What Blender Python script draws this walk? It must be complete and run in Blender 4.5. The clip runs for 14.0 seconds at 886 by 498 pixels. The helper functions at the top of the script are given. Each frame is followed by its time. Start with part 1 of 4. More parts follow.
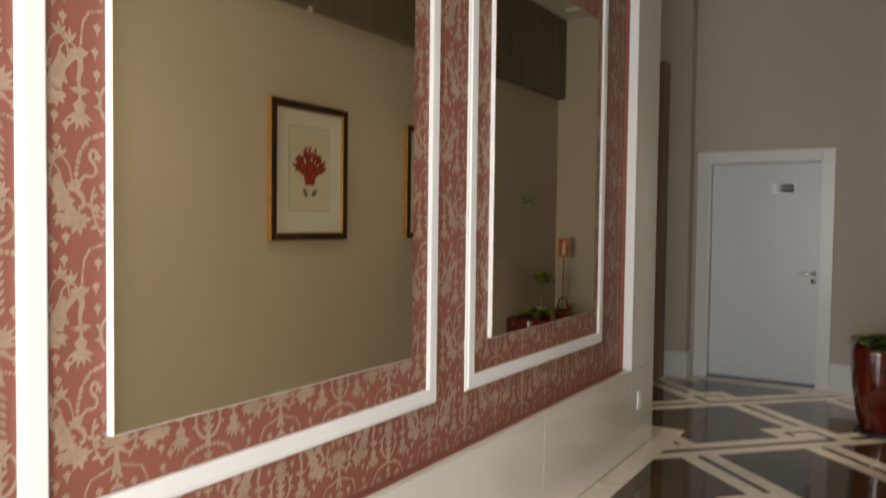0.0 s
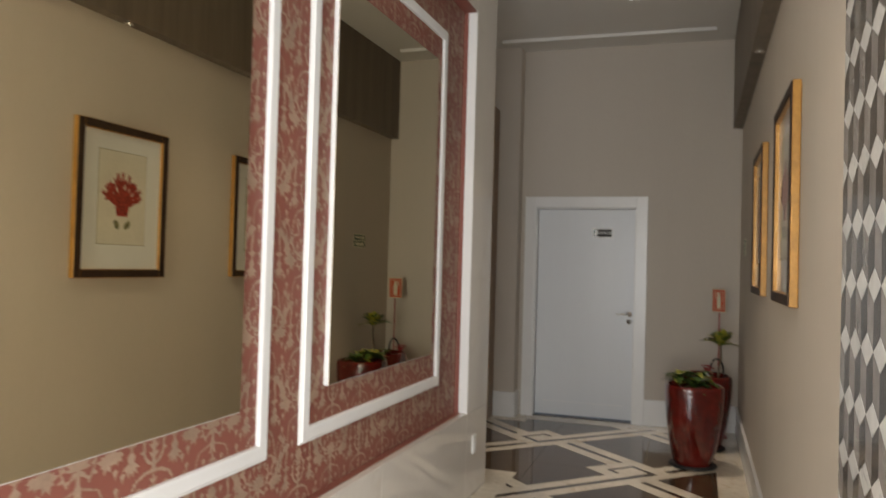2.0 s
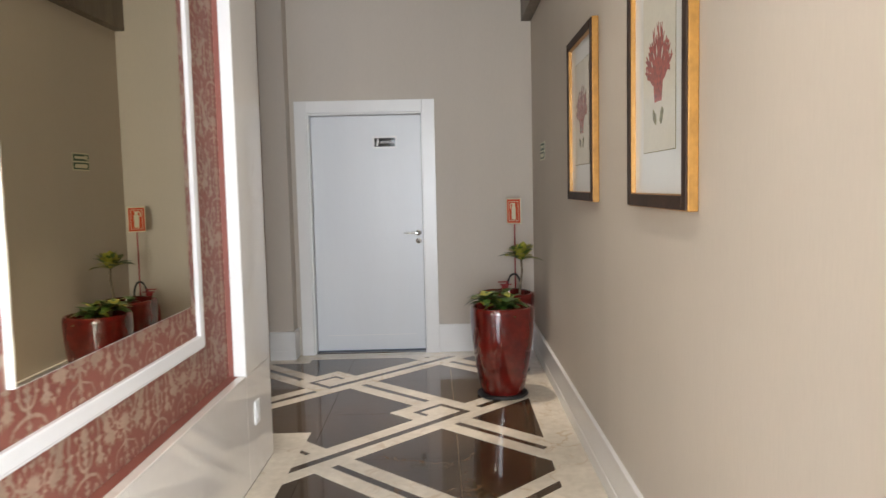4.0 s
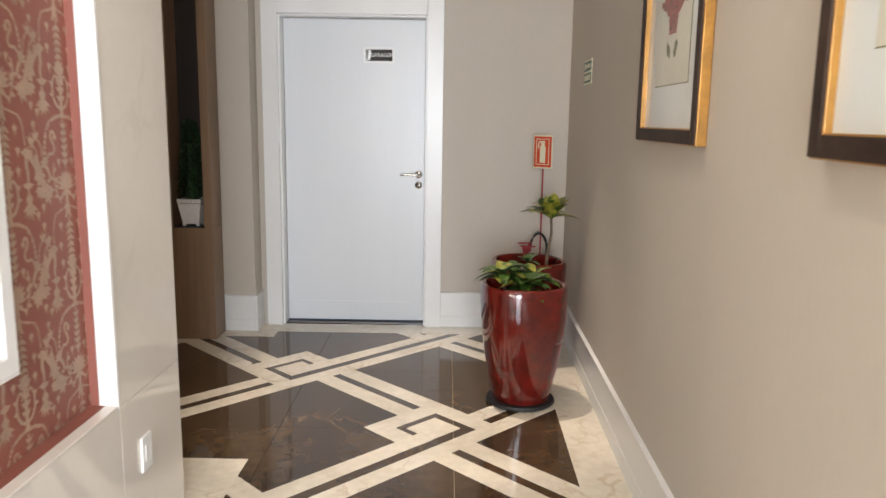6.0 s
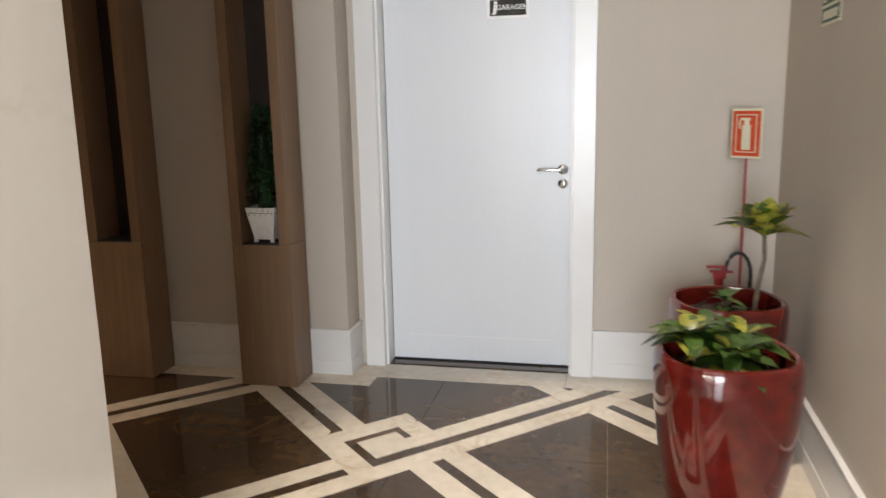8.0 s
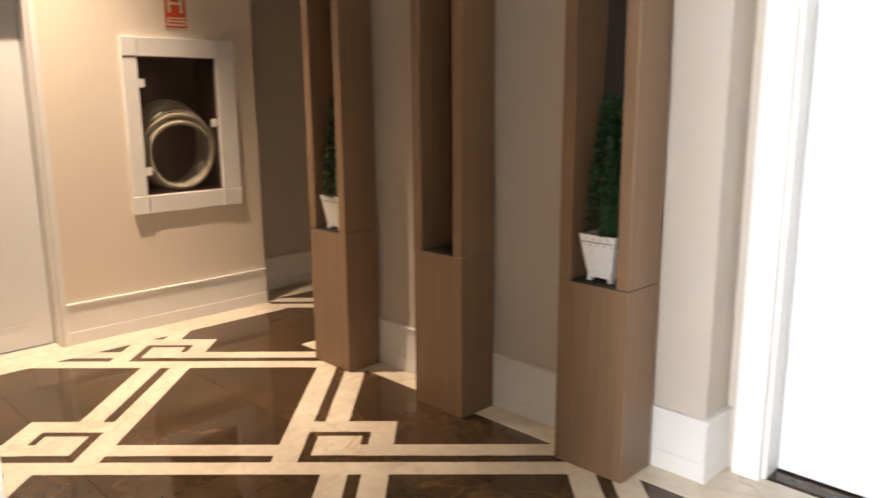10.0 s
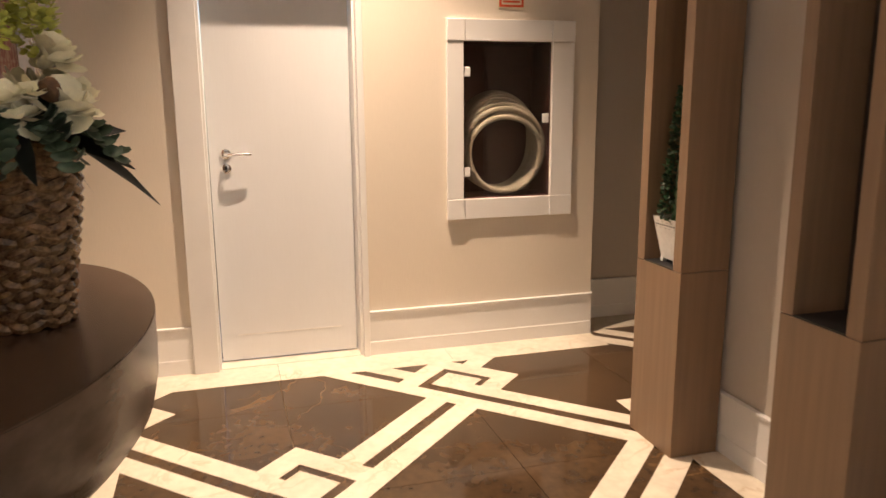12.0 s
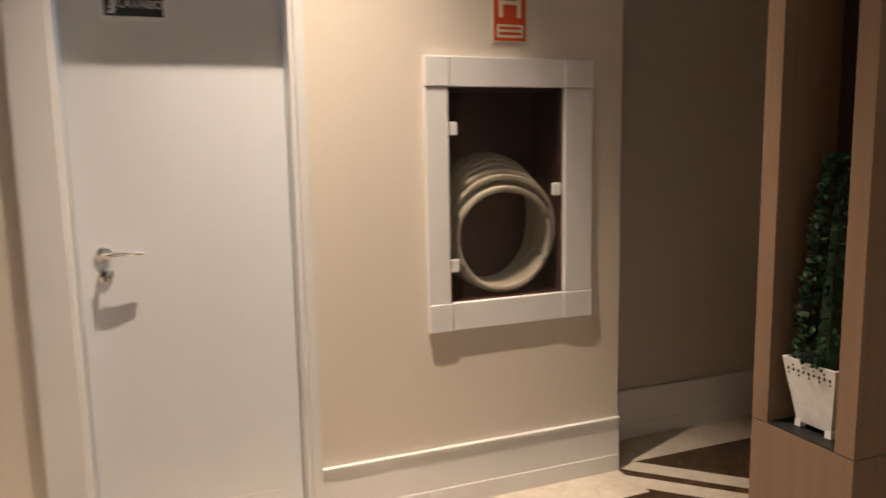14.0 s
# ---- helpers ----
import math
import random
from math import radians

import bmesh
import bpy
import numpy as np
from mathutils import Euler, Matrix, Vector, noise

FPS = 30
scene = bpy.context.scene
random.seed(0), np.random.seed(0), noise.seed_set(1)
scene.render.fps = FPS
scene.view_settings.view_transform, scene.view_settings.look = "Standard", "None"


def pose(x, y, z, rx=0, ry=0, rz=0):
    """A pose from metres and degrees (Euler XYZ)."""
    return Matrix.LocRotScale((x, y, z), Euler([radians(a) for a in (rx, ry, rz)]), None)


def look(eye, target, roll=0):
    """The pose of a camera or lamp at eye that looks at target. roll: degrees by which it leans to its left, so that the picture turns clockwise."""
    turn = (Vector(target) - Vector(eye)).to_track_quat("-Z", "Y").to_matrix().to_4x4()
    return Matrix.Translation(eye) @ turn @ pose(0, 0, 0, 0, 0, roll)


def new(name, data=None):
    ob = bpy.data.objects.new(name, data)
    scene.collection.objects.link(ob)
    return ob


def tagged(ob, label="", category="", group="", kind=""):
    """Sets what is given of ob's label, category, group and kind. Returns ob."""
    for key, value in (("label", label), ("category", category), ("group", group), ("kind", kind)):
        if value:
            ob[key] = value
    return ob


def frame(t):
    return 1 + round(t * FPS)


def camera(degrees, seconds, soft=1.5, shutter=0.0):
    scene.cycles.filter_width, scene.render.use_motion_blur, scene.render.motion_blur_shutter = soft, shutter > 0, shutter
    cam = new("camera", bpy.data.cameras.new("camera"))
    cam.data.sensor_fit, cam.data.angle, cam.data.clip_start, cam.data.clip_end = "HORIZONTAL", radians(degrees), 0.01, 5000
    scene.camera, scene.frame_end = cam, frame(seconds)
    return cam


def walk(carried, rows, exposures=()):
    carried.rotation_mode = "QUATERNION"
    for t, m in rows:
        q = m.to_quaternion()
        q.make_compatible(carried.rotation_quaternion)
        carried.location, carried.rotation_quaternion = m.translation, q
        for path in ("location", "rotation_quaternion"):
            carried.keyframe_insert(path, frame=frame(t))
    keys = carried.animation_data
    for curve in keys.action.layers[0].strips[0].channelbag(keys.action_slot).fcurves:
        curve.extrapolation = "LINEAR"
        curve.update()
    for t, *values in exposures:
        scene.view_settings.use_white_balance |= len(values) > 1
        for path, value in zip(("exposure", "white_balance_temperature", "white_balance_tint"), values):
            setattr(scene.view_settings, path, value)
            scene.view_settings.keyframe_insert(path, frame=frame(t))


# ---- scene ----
cam = camera(61.3, 14.0, shutter=0.5)
PATH = [
    (0, (0.047, 0.771, 1.498), (-0.982, 2.485, 1.425), 0.7),
    (0.5, (0.008, 0.783, 1.526), (-0.955, 2.528, 1.699), 1.2),
    (1, (0.024, 0.759, 1.627), (-0.859, 2.525, 1.949), 1.3),
    (1.5, (-0.01, 0.77, 1.535), (-0.775, 2.609, 1.723), 1.4),
    (2, (-0.092, 0.918, 1.494), (-0.7, 2.823, 1.536), 1.6),
    (2.5, (-0.186, 1.127, 1.486), (-0.617, 3.08, 1.435), 0.5),
    (3, (-0.348, 1.34, 1.472), (-0.54, 3.33, 1.42), -0.1),
    (3.5, (-0.447, 1.557, 1.468), (-0.472, 3.553, 1.345), -1.2),
    (4, (-0.428, 1.906, 1.455), (-0.407, 3.899, 1.289), -1.3),
    (4.2, (-0.419, 2.032, 1.464), (-0.372, 4.025, 1.301), -0.2),
    (6.3, (-0.35, 3.553, 1.41), (-0.368, 5.521, 1.052), 0.8),
    (6.5, (-0.323, 3.695, 1.4), (-0.384, 5.661, 1.036), 0.0),
    (7, (-0.242, 4.038, 1.403), (-0.448, 5.989, 1.013), 0.5),
    (7.2, (-0.253, 4.176, 1.366), (-0.513, 6.121, 0.98), -0.2),
    (9.3, (-0.477, 5.416, 1.424), (-1.42, 7.138, 1.046), -0.6),
    (9.5, (-0.481, 5.523, 1.414), (-1.566, 7.162, 1.044), -0.9),
    (10, (-0.507, 5.788, 1.408), (-1.906, 7.16, 1.008), -0.4),
    (10.5, (-0.67, 5.989, 1.389), (-2.234, 7.161, 0.964), -1.3),
    (11, (-0.808, 6.163, 1.381), (-2.535, 7.089, 0.98), -1.5),
    (11.5, (-0.941, 6.347, 1.381), (-2.794, 6.986, 0.983), -0.6),
    (12, (-1.182, 6.446, 1.371), (-3.064, 6.995, 0.971), -0.4),
    (12.5, (-1.468, 6.522, 1.368), (-3.363, 7.043, 0.995), -0.5),
    (13, (-1.756, 6.616, 1.418), (-3.694, 7.03, 1.148), -0.8),
    (13.5, (-2.043, 6.643, 1.426), (-3.972, 7.097, 1.163), -0.5),
    (14, (-2.355, 6.609, 1.449), (-4.197, 7.334, 1.165), -1.1),
]
walk(cam, [(t, look(eye, target, roll)) for t, eye, target, roll in PATH],
     [(0, -1.7, 7200, 13), (1.5, -1.7, 7200, 13), (2.2, -1.25, 7000, 14), (3.0, -0.72, 6700, 14), (4.0, -0.52, 6500, 14), (6.5, -0.06, 6600, 14), (7.2, -0.03, 6600, 14), (9.3, 0.18, 6500, 14), (10.0, 1.1, 6600, 14), (10.5, 1.55, 6600, 17), (11.5, 1.44, 6700, 19), (12.0, 1.25, 6600, 17), (12.5, 1.25, 6350, 14), (13.0, 1.06, 6100, 14), (13.5, 0.95, 5900, 13), (14.0, 0.78, 5900, 12)])

# ---- light ----
world = bpy.data.worlds.new("sky")
scene.world = world
world.use_nodes = True
wn = world.node_tree.nodes
sky = wn.new("ShaderNodeTexSky")
sky.sky_type = "NISHITA"
sky.sun_disc = False
sky.sun_elevation, sky.sun_rotation = radians(40), radians(150)
world.node_tree.links.new(sky.outputs[0], wn["Background"].inputs[0])
wn["Background"].inputs[1].default_value = 0.12


def lamp(name, kind, m, energy, color, **kw):
    data = bpy.data.lights.new(name, kind)
    data.energy, data.color = energy, color
    for k, v in kw.items():
        if k == "size":
            data.size = v
        elif k == "size_y":
            data.shape, data.size_y = "RECTANGLE", v
        elif k == "spot":
            data.spot_size = radians(v)
        elif k == "blend":
            data.spot_blend = v
        elif k == "soft":
            data.shadow_soft_size = v
    ob = new(name, data)
    ob.matrix_world = m
    return ob


DAY, WARM, SOFTW = (0.86, 0.94, 1.0), (1.0, 0.765, 0.54), (1.0, 0.90, 0.76)
# area lamp for daylight through an unseen, assumed glazed entrance behind the walk's start
lamp("entrance_daylight", "AREA", look((0.55, -0.62, 1.45), (0.45, 7.0, 1.30)), 800, DAY, size=3.5, size_y=2.5)
# ceiling downlights of the corridor; the two nearest the start are unseen, assumed
for cx, cy, e, cone in ((-0.50, 7.08, 320, 42), (-0.53, 5.06, 95, 74), (-0.55, 3.04, 95, 74), (-0.57, 1.02, 230, 42)):
    lamp("downlight_lamp", "SPOT", look((cx, cy, 3.66), (cx, cy, 0)), e, SOFTW, spot=cone, blend=0.6, soft=0.03)
# lobby ceiling spots: the first known by its shadows, three unseen fills added
for cx, cy, e, cone, lean in ((-4.435, 7.04, 430, 69, 0.1), (-2.65, 6.3, 15, 95, 0.0), (-3.0, 7.0, 2.5, 95, 0.0), (-1.9, 6.9, 4, 95, 0.0)):
    lamp("lobby_spot_and_fill", "SPOT", look((cx, cy, 3.66), (cx + lean, cy + lean, 0)), e, WARM, spot=cone, blend=1.0, soft=0.02)


# ---- materials ----
def mat(name, base=(0.8, 0.8, 0.8), rough=0.5, metal=0.0, var=0.06, scale=6.0, bump=0.0, bscale=60.0, stretch=(1, 1, 1), second=None, coat=0.0, rvar=0.0, spec=0.5, rand=0.0):
    m = bpy.data.materials.new(name)
    m.use_nodes = True
    n, l = m.node_tree.nodes, m.node_tree.links
    b = n["Principled BSDF"]
    b.inputs["Roughness"].default_value, b.inputs["Metallic"].default_value = rough, metal
    b.inputs["Coat Weight"].default_value = coat
    b.inputs["Specular IOR Level"].default_value = spec
    tc = n.new("ShaderNodeTexCoord")
    mp = n.new("ShaderNodeMapping")
    mp.inputs["Scale"].default_value = stretch
    l.new(tc.outputs["Object"], mp.inputs[0])
    n1, n2 = n.new("ShaderNodeTexNoise"), n.new("ShaderNodeTexNoise")
    n1.inputs["Scale"].default_value, n2.inputs["Scale"].default_value = scale, bscale
    n1.inputs["Detail"].default_value, n2.inputs["Detail"].default_value = 5, 4
    l.new(mp.outputs[0], n1.inputs[0])
    l.new(mp.outputs[0], n2.inputs[0])
    mix = n.new("ShaderNodeMath")
    mix.operation = "MULTIPLY_ADD"
    mix.inputs[1].default_value = 0.4
    l.new(n2.outputs[0], mix.inputs[0])
    sc = n.new("ShaderNodeMath")
    sc.operation = "MULTIPLY"
    sc.inputs[1].default_value = 0.6
    l.new(n1.outputs[0], sc.inputs[0])
    l.new(sc.outputs[0], mix.inputs[2])
    ramp = n.new("ShaderNodeValToRGB")
    lo = [max(0, c * (1 - var * 2)) for c in base]
    hi = second or [min(1, c * (1 + var * 2)) for c in base]
    ramp.color_ramp.elements[0].position, ramp.color_ramp.elements[1].position = 0.32, 0.68
    ramp.color_ramp.elements[0].color, ramp.color_ramp.elements[1].color = (*lo, 1), (*hi, 1)
    l.new(mix.outputs[0], ramp.inputs[0])
    out = ramp.outputs[0]
    if rand:
        oi = n.new("ShaderNodeObjectInfo")
        hv = n.new("ShaderNodeHueSaturation")
        mr = n.new("ShaderNodeMapRange")
        mr.inputs[3].default_value, mr.inputs[4].default_value = 1 - rand, 1 + rand
        l.new(oi.outputs["Random"], mr.inputs[0])
        l.new(mr.outputs[0], hv.inputs["Value"])
        l.new(out, hv.inputs["Color"])
        out = hv.outputs[0]
    l.new(out, b.inputs["Base Color"])
    if rvar:
        rr = n.new("ShaderNodeMapRange")
        rr.inputs[3].default_value, rr.inputs[4].default_value = max(0.02, rough - rvar), rough + rvar
        l.new(n1.outputs[0], rr.inputs[0])
        l.new(rr.outputs[0], b.inputs["Roughness"])
    if bump:
        bp = n.new("ShaderNodeBump")
        bp.inputs["Strength"].default_value, bp.inputs["Distance"].default_value = bump, 0.002
        l.new(n2.outputs[0], bp.inputs["Height"])
        l.new(bp.outputs[0], b.inputs["Normal"])
    return m


def stone(name, base, cloud, vein, rough, vscale=1.6, vwidth=0.02, coat=0.0, rand=0.0, warp=0.7, var=0.1):
    """Polished stone: soft clouds, and thin veins where two bent noise sheets cross a level."""
    m = mat(name, base, rough, var=var, scale=3.0, bscale=22, second=cloud, coat=coat, rvar=0.02, rand=rand)
    n, l = m.node_tree.nodes, m.node_tree.links
    b = n["Principled BSDF"]
    src = b.inputs["Base Color"].links[0].from_socket
    tc = n.new("ShaderNodeTexCoord")
    ns = n.new("ShaderNodeTexNoise")
    ns.inputs["Scale"].default_value, ns.inputs["Detail"].default_value, ns.inputs["Distortion"].default_value = vscale, 6, warp
    l.new(tc.outputs["Object"], ns.inputs[0])
    d = n.new("ShaderNodeMath")
    d.operation = "SUBTRACT"
    d.inputs[1].default_value = 0.5
    l.new(ns.outputs[0], d.inputs[0])
    a = n.new("ShaderNodeMath")
    a.operation = "ABSOLUTE"
    l.new(d.outputs[0], a.inputs[0])
    mr = n.new("ShaderNodeMapRange")
    mr.inputs[1].default_value, mr.inputs[2].default_value = 0.0, vwidth
    mr.inputs[3].default_value, mr.inputs[4].default_value = 0.75, 0.0
    l.new(a.outputs[0], mr.inputs[0])
    brk = n.new("ShaderNodeTexNoise")
    brk.inputs["Scale"].default_value = 2.3
    l.new(tc.outputs["Object"], brk.inputs[0])
    br = n.new("ShaderNodeMapRange")
    br.inputs[1].default_value, br.inputs[2].default_value = 0.45, 0.65
    l.new(brk.outputs[0], br.inputs[0])
    mu = n.new("ShaderNodeMath")
    mu.operation = "MULTIPLY"
    l.new(mr.outputs[0], mu.inputs[0])
    l.new(br.outputs[0], mu.inputs[1])
    mx = n.new("ShaderNodeMix")
    mx.data_type = "RGBA"
    l.new(mu.outputs[0], mx.inputs[0])
    l.new(src, mx.inputs[6])
    mx.inputs[7].default_value = (*vein, 1)
    l.new(mx.outputs[2], b.inputs["Base Color"])
    return m


M = {}
M["marble_wall"] = stone("cream_wall_marble", (0.73, 0.68, 0.61), (0.75, 0.705, 0.64), (0.68, 0.62, 0.54), 0.05, 0.9, 0.012, coat=0.3, var=0.01)
M["cream_floor"] = stone("cream_floor_marble", (0.76, 0.67, 0.53), (0.84, 0.76, 0.63), (0.55, 0.42, 0.28), 0.09, 5.0, 0.03, rand=0.05)
M["dark_floor"] = stone("dark_brown_marble", (0.042, 0.028, 0.018), (0.105, 0.062, 0.031), (0.20, 0.115, 0.05), 0.06, 1.3, 0.009, rand=0.12, warp=1.2)
M["grout"] = mat("pale_floor_grout", (0.42, 0.32, 0.20), 0.7)
M["red_paper"] = mat("red_wallpaper", (0.245, 0.080, 0.056), 0.55, var=0.05, scale=3, bump=0.15, bscale=500, stretch=(1, 1, 1))
M["print"] = mat("beige_wallpaper_print", (0.35, 0.235, 0.165), 0.5, var=0.10, scale=9, bscale=90)
M["white"] = mat("white_satin_lacquer", (0.80, 0.79, 0.77), 0.28, var=0.015, scale=4, bump=0.05, bscale=180)
M["door_white"] = mat("white_grained_door_lacquer", (0.71, 0.725, 0.74), 0.33, var=0.012, scale=5, bump=0.10, bscale=130, stretch=(1, 1, 0.06))
M["mirror"] = mat("silvered_mirror", (0.86, 0.79, 0.60), 0.0, metal=1.0, var=0.0)
M["cream_wall"] = mat("cream_textile_wallcovering", (0.74, 0.665, 0.56), 0.75, var=0.02, scale=1.6, bump=0.35, bscale=240, stretch=(1, 1, 0.08))
M["beige"] = mat("beige_textile_wallcovering", (0.555, 0.495, 0.425), 0.75, var=0.025, scale=1.6, bump=0.35, bscale=240, stretch=(1, 1, 0.08))
M["ceiling"] = mat("white_ceiling_paint", (0.74, 0.72, 0.68), 0.85, var=0.01, scale=2)
M["wood"] = mat("taupe_wood_laminate", (0.228, 0.142, 0.082), 0.42, var=0.10, scale=5, bscale=42, bump=0.15, stretch=(1, 1, 0.05))
M["wood_dark"] = mat("dark_beam_wood", (0.155, 0.121, 0.088), 0.5, var=0.14, scale=7, bscale=45, bump=0.15, stretch=(1, 1, 0.05))
# niche backs: same grain, base far darker than the column wood
M["niche_panel"] = mat("near_black_grained_wood", (0.030, 0.021, 0.016), 0.5, var=0.15, scale=5, bscale=42, bump=0.1, stretch=(1, 1, 0.05))
M["black"] = mat("matt_black", (0.012, 0.012, 0.012), 0.5)
M["gloss_black"] = mat("glossy_black_acrylic", (0.012, 0.012, 0.012), 0.07, var=0.05)
M["chrome"] = mat("polished_chrome", (0.80, 0.79, 0.77), 0.08, metal=1.0, var=0.02)
M["red_glaze"] = mat("oxblood_ceramic_glaze", (0.10, 0.008, 0.006), 0.07, var=0.18, scale=5, bscale=20, coat=0.5, second=(0.14, 0.010, 0.007))
M["soil"] = mat("dark_bark_soil", (0.035, 0.022, 0.014), 0.9, var=0.4, scale=60, bump=1.0, bscale=120)
M["leaf"] = mat("croton_leaf_green", (0.035, 0.095, 0.018), 0.32, var=0.3, scale=14, second=(0.08, 0.16, 0.02), rand=0.25)
M["leaf_yellow"] = mat("croton_leaf_yellow", (0.34, 0.36, 0.04), 0.35, var=0.3, scale=18, second=(0.50, 0.46, 0.07), rand=0.2)
M["stem"] = mat("brown_plant_stem", (0.16, 0.12, 0.075), 0.8, var=0.2, scale=40, bump=0.6)
M["topiary"] = mat("boxwood_green", (0.006, 0.034, 0.010), 0.5, var=0.4, scale=25, second=(0.018, 0.075, 0.016))
M["white_pot"] = mat("white_enamelled_metal", (0.80, 0.79, 0.76), 0.35, var=0.03, scale=30, bump=0.1)
M["gold"] = mat("gilded_frame_side", (0.39, 0.19, 0.036), 0.34, metal=0.25, var=0.12, scale=12, bscale=60)
M["frame_dark"] = mat("dark_walnut_frame", (0.040, 0.022, 0.014), 0.6, spec=0.25, var=0.2, scale=10, bscale=80)
M["mat_board"] = mat("white_mount_board", (0.74, 0.76, 0.74), 0.8, var=0.01, coat=1.0)
M["art_paper"] = mat("aged_print_paper", (0.68, 0.65, 0.54), 0.8, var=0.04, scale=8, coat=1.0)
M["coral"] = mat("coral_red_print_ink", (0.30, 0.035, 0.02), 0.8, var=0.25, scale=60, coat=1.0)
M["ink"] = mat("grey_green_print_ink", (0.20, 0.19, 0.09), 0.8, var=0.3, scale=70, coat=1.0)
M["orange"] = mat("orange_red_sign", (0.60, 0.065, 0.012), 0.65, var=0.02)
M["lumi"] = mat("pale_cream_sign", (0.72, 0.70, 0.52), 0.45, var=0.02)
M["sign_white"] = mat("white_sign_plastic", (0.82, 0.82, 0.80), 0.3, var=0.01)
M["green"] = mat("sign_green", (0.02, 0.08, 0.04), 0.5, var=0.02)
M["pole"] = mat("red_painted_metal", (0.34, 0.03, 0.03), 0.3, var=0.05)
M["rubber"] = mat("black_rubber", (0.015, 0.015, 0.015), 0.55)
# cream hose, base colour darkened to carry the shade inside its niche
M["hose"] = mat("shaded_cream_canvas_hose", (0.31, 0.27, 0.20), 0.7, var=0.06, scale=20, bump=0.5, bscale=300)
# inside of the hose cabinet, set to a very dark red
M["niche"] = mat("very_dark_red_niche", (0.045, 0.009, 0.006), 0.6, var=0.15, scale=5)
M["console"] = mat("brown_veneer_console", (0.078, 0.047, 0.031), 0.27, var=0.18, scale=3.5, bscale=30, bump=0.05, stretch=(0.25, 1, 1))
M["wicker"] = mat("bronze_woven_fibre", (0.13, 0.068, 0.028), 0.27, var=0.35, scale=30, bscale=120, second=(0.29, 0.17, 0.08), bump=0.4, rand=0.15)
M["petal"] = mat("cream_white_petal", (0.86, 0.82, 0.60), 0.6, var=0.06, scale=20, rand=0.08)
M["petal_green"] = mat("lime_hydrangea_petal", (0.56, 0.60, 0.13), 0.6, var=0.15, scale=20, rand=0.2)
M["eucalyptus"] = mat("grey_green_eucalyptus_leaf", (0.062, 0.105, 0.062), 0.5, var=0.2, scale=20, rand=0.2)
M["leaf_dark"] = mat("blackish_long_leaf", (0.010, 0.014, 0.012), 0.35, var=0.2, scale=15)
M["cone"] = mat("brown_pod", (0.11, 0.055, 0.022), 0.7, var=0.3, scale=50, bump=0.8)
M["tile_white"] = stone("white_mosaic_marble", (0.74, 0.74, 0.72), (0.82, 0.82, 0.80), (0.42, 0.42, 0.42), 0.12, 9, 0.03, rand=0.04)
M["tile_grey"] = stone("grey_mosaic_marble", (0.24, 0.222, 0.205), (0.33, 0.305, 0.285), (0.42, 0.40, 0.37), 0.14, 8, 0.02, rand=0.12)
M["tile_dark"] = stone("dark_mosaic_marble", (0.045, 0.038, 0.032), (0.075, 0.063, 0.052), (0.24, 0.19, 0.13), 0.14, 8, 0.02, rand=0.15)


def glass(name, rough=0.0):
    m = bpy.data.materials.new(name)
    m.use_nodes = True
    b = m.node_tree.nodes["Principled BSDF"]
    b.inputs["Transmission Weight"].default_value, b.inputs["Roughness"].default_value, b.inputs["IOR"].default_value = 1.0, rough, 1.45
    return m


M["glass"] = glass("clear_glass")



def glow(name, color, power):
    m = bpy.data.materials.new(name)
    m.use_nodes = True
    b = m.node_tree.nodes["Principled BSDF"]
    b.inputs["Base Color"].default_value = (*color, 1)
    b.inputs["Emission Color"].default_value, b.inputs["Emission Strength"].default_value = (*color, 1), power
    return m


M["lamp"] = glow("downlight_diffuser", (1.0, 0.93, 0.82), 9.0)


# ---- builders ----
def box(bm, x0, y0, z0, x1, y1, z1, bevel=0.0):
    g = bmesh.ops.create_cube(bm, size=1.0, matrix=Matrix.Translation(((x0 + x1) / 2, (y0 + y1) / 2, (z0 + z1) / 2)) @ Matrix.Diagonal((abs(x1 - x0), abs(y1 - y0), abs(z1 - z0), 1)))
    if bevel:
        es = list({e for v in g["verts"] for e in v.link_edges})
        bmesh.ops.bevel(bm, geom=es, offset=bevel, segments=2, affect="EDGES", profile=0.5)
    return bm


def boxes(*rows):
    bm = bmesh.new()
    for r in rows:
        box(bm, *r)
    return bm


def prism(pts, z0, z1, bm=None):
    """A flat outline in x, y pulled up from z0 to z1."""
    bm = bm or bmesh.new()
    lo = [bm.verts.new((x, y, z0)) for x, y in pts]
    hi = [bm.verts.new((x, y, z1)) for x, y in pts]
    k = len(pts)
    bm.faces.new(hi)
    bm.faces.new(lo[::-1])
    for i in range(k):
        bm.faces.new((lo[i], lo[(i + 1) % k], hi[(i + 1) % k], hi[i]))
    bmesh.ops.recalc_face_normals(bm, faces=bm.faces[:])
    return bm


def lathe(rows, seg=40, bm=None, center=(0, 0)):
    """rows of (radius, z), turned round the vertical."""
    bm = bm or bmesh.new()
    rings = []
    for r, z in rows:
        if r < 1e-5:
            rings.append([bm.verts.new((center[0], center[1], z))] * seg)
        else:
            rings.append([bm.verts.new((center[0] + r * math.cos(2 * math.pi * i / seg), center[1] + r * math.sin(2 * math.pi * i / seg), z)) for i in range(seg)])
    for a, b in zip(rings, rings[1:]):
        for i in range(seg):
            vs = []
            for v in (a[i], a[(i + 1) % seg], b[(i + 1) % seg], b[i]):
                if v not in vs:
                    vs.append(v)
            if len(vs) > 2:
                bm.faces.new(vs)
    bmesh.ops.recalc_face_normals(bm, faces=bm.faces[:])
    return bm


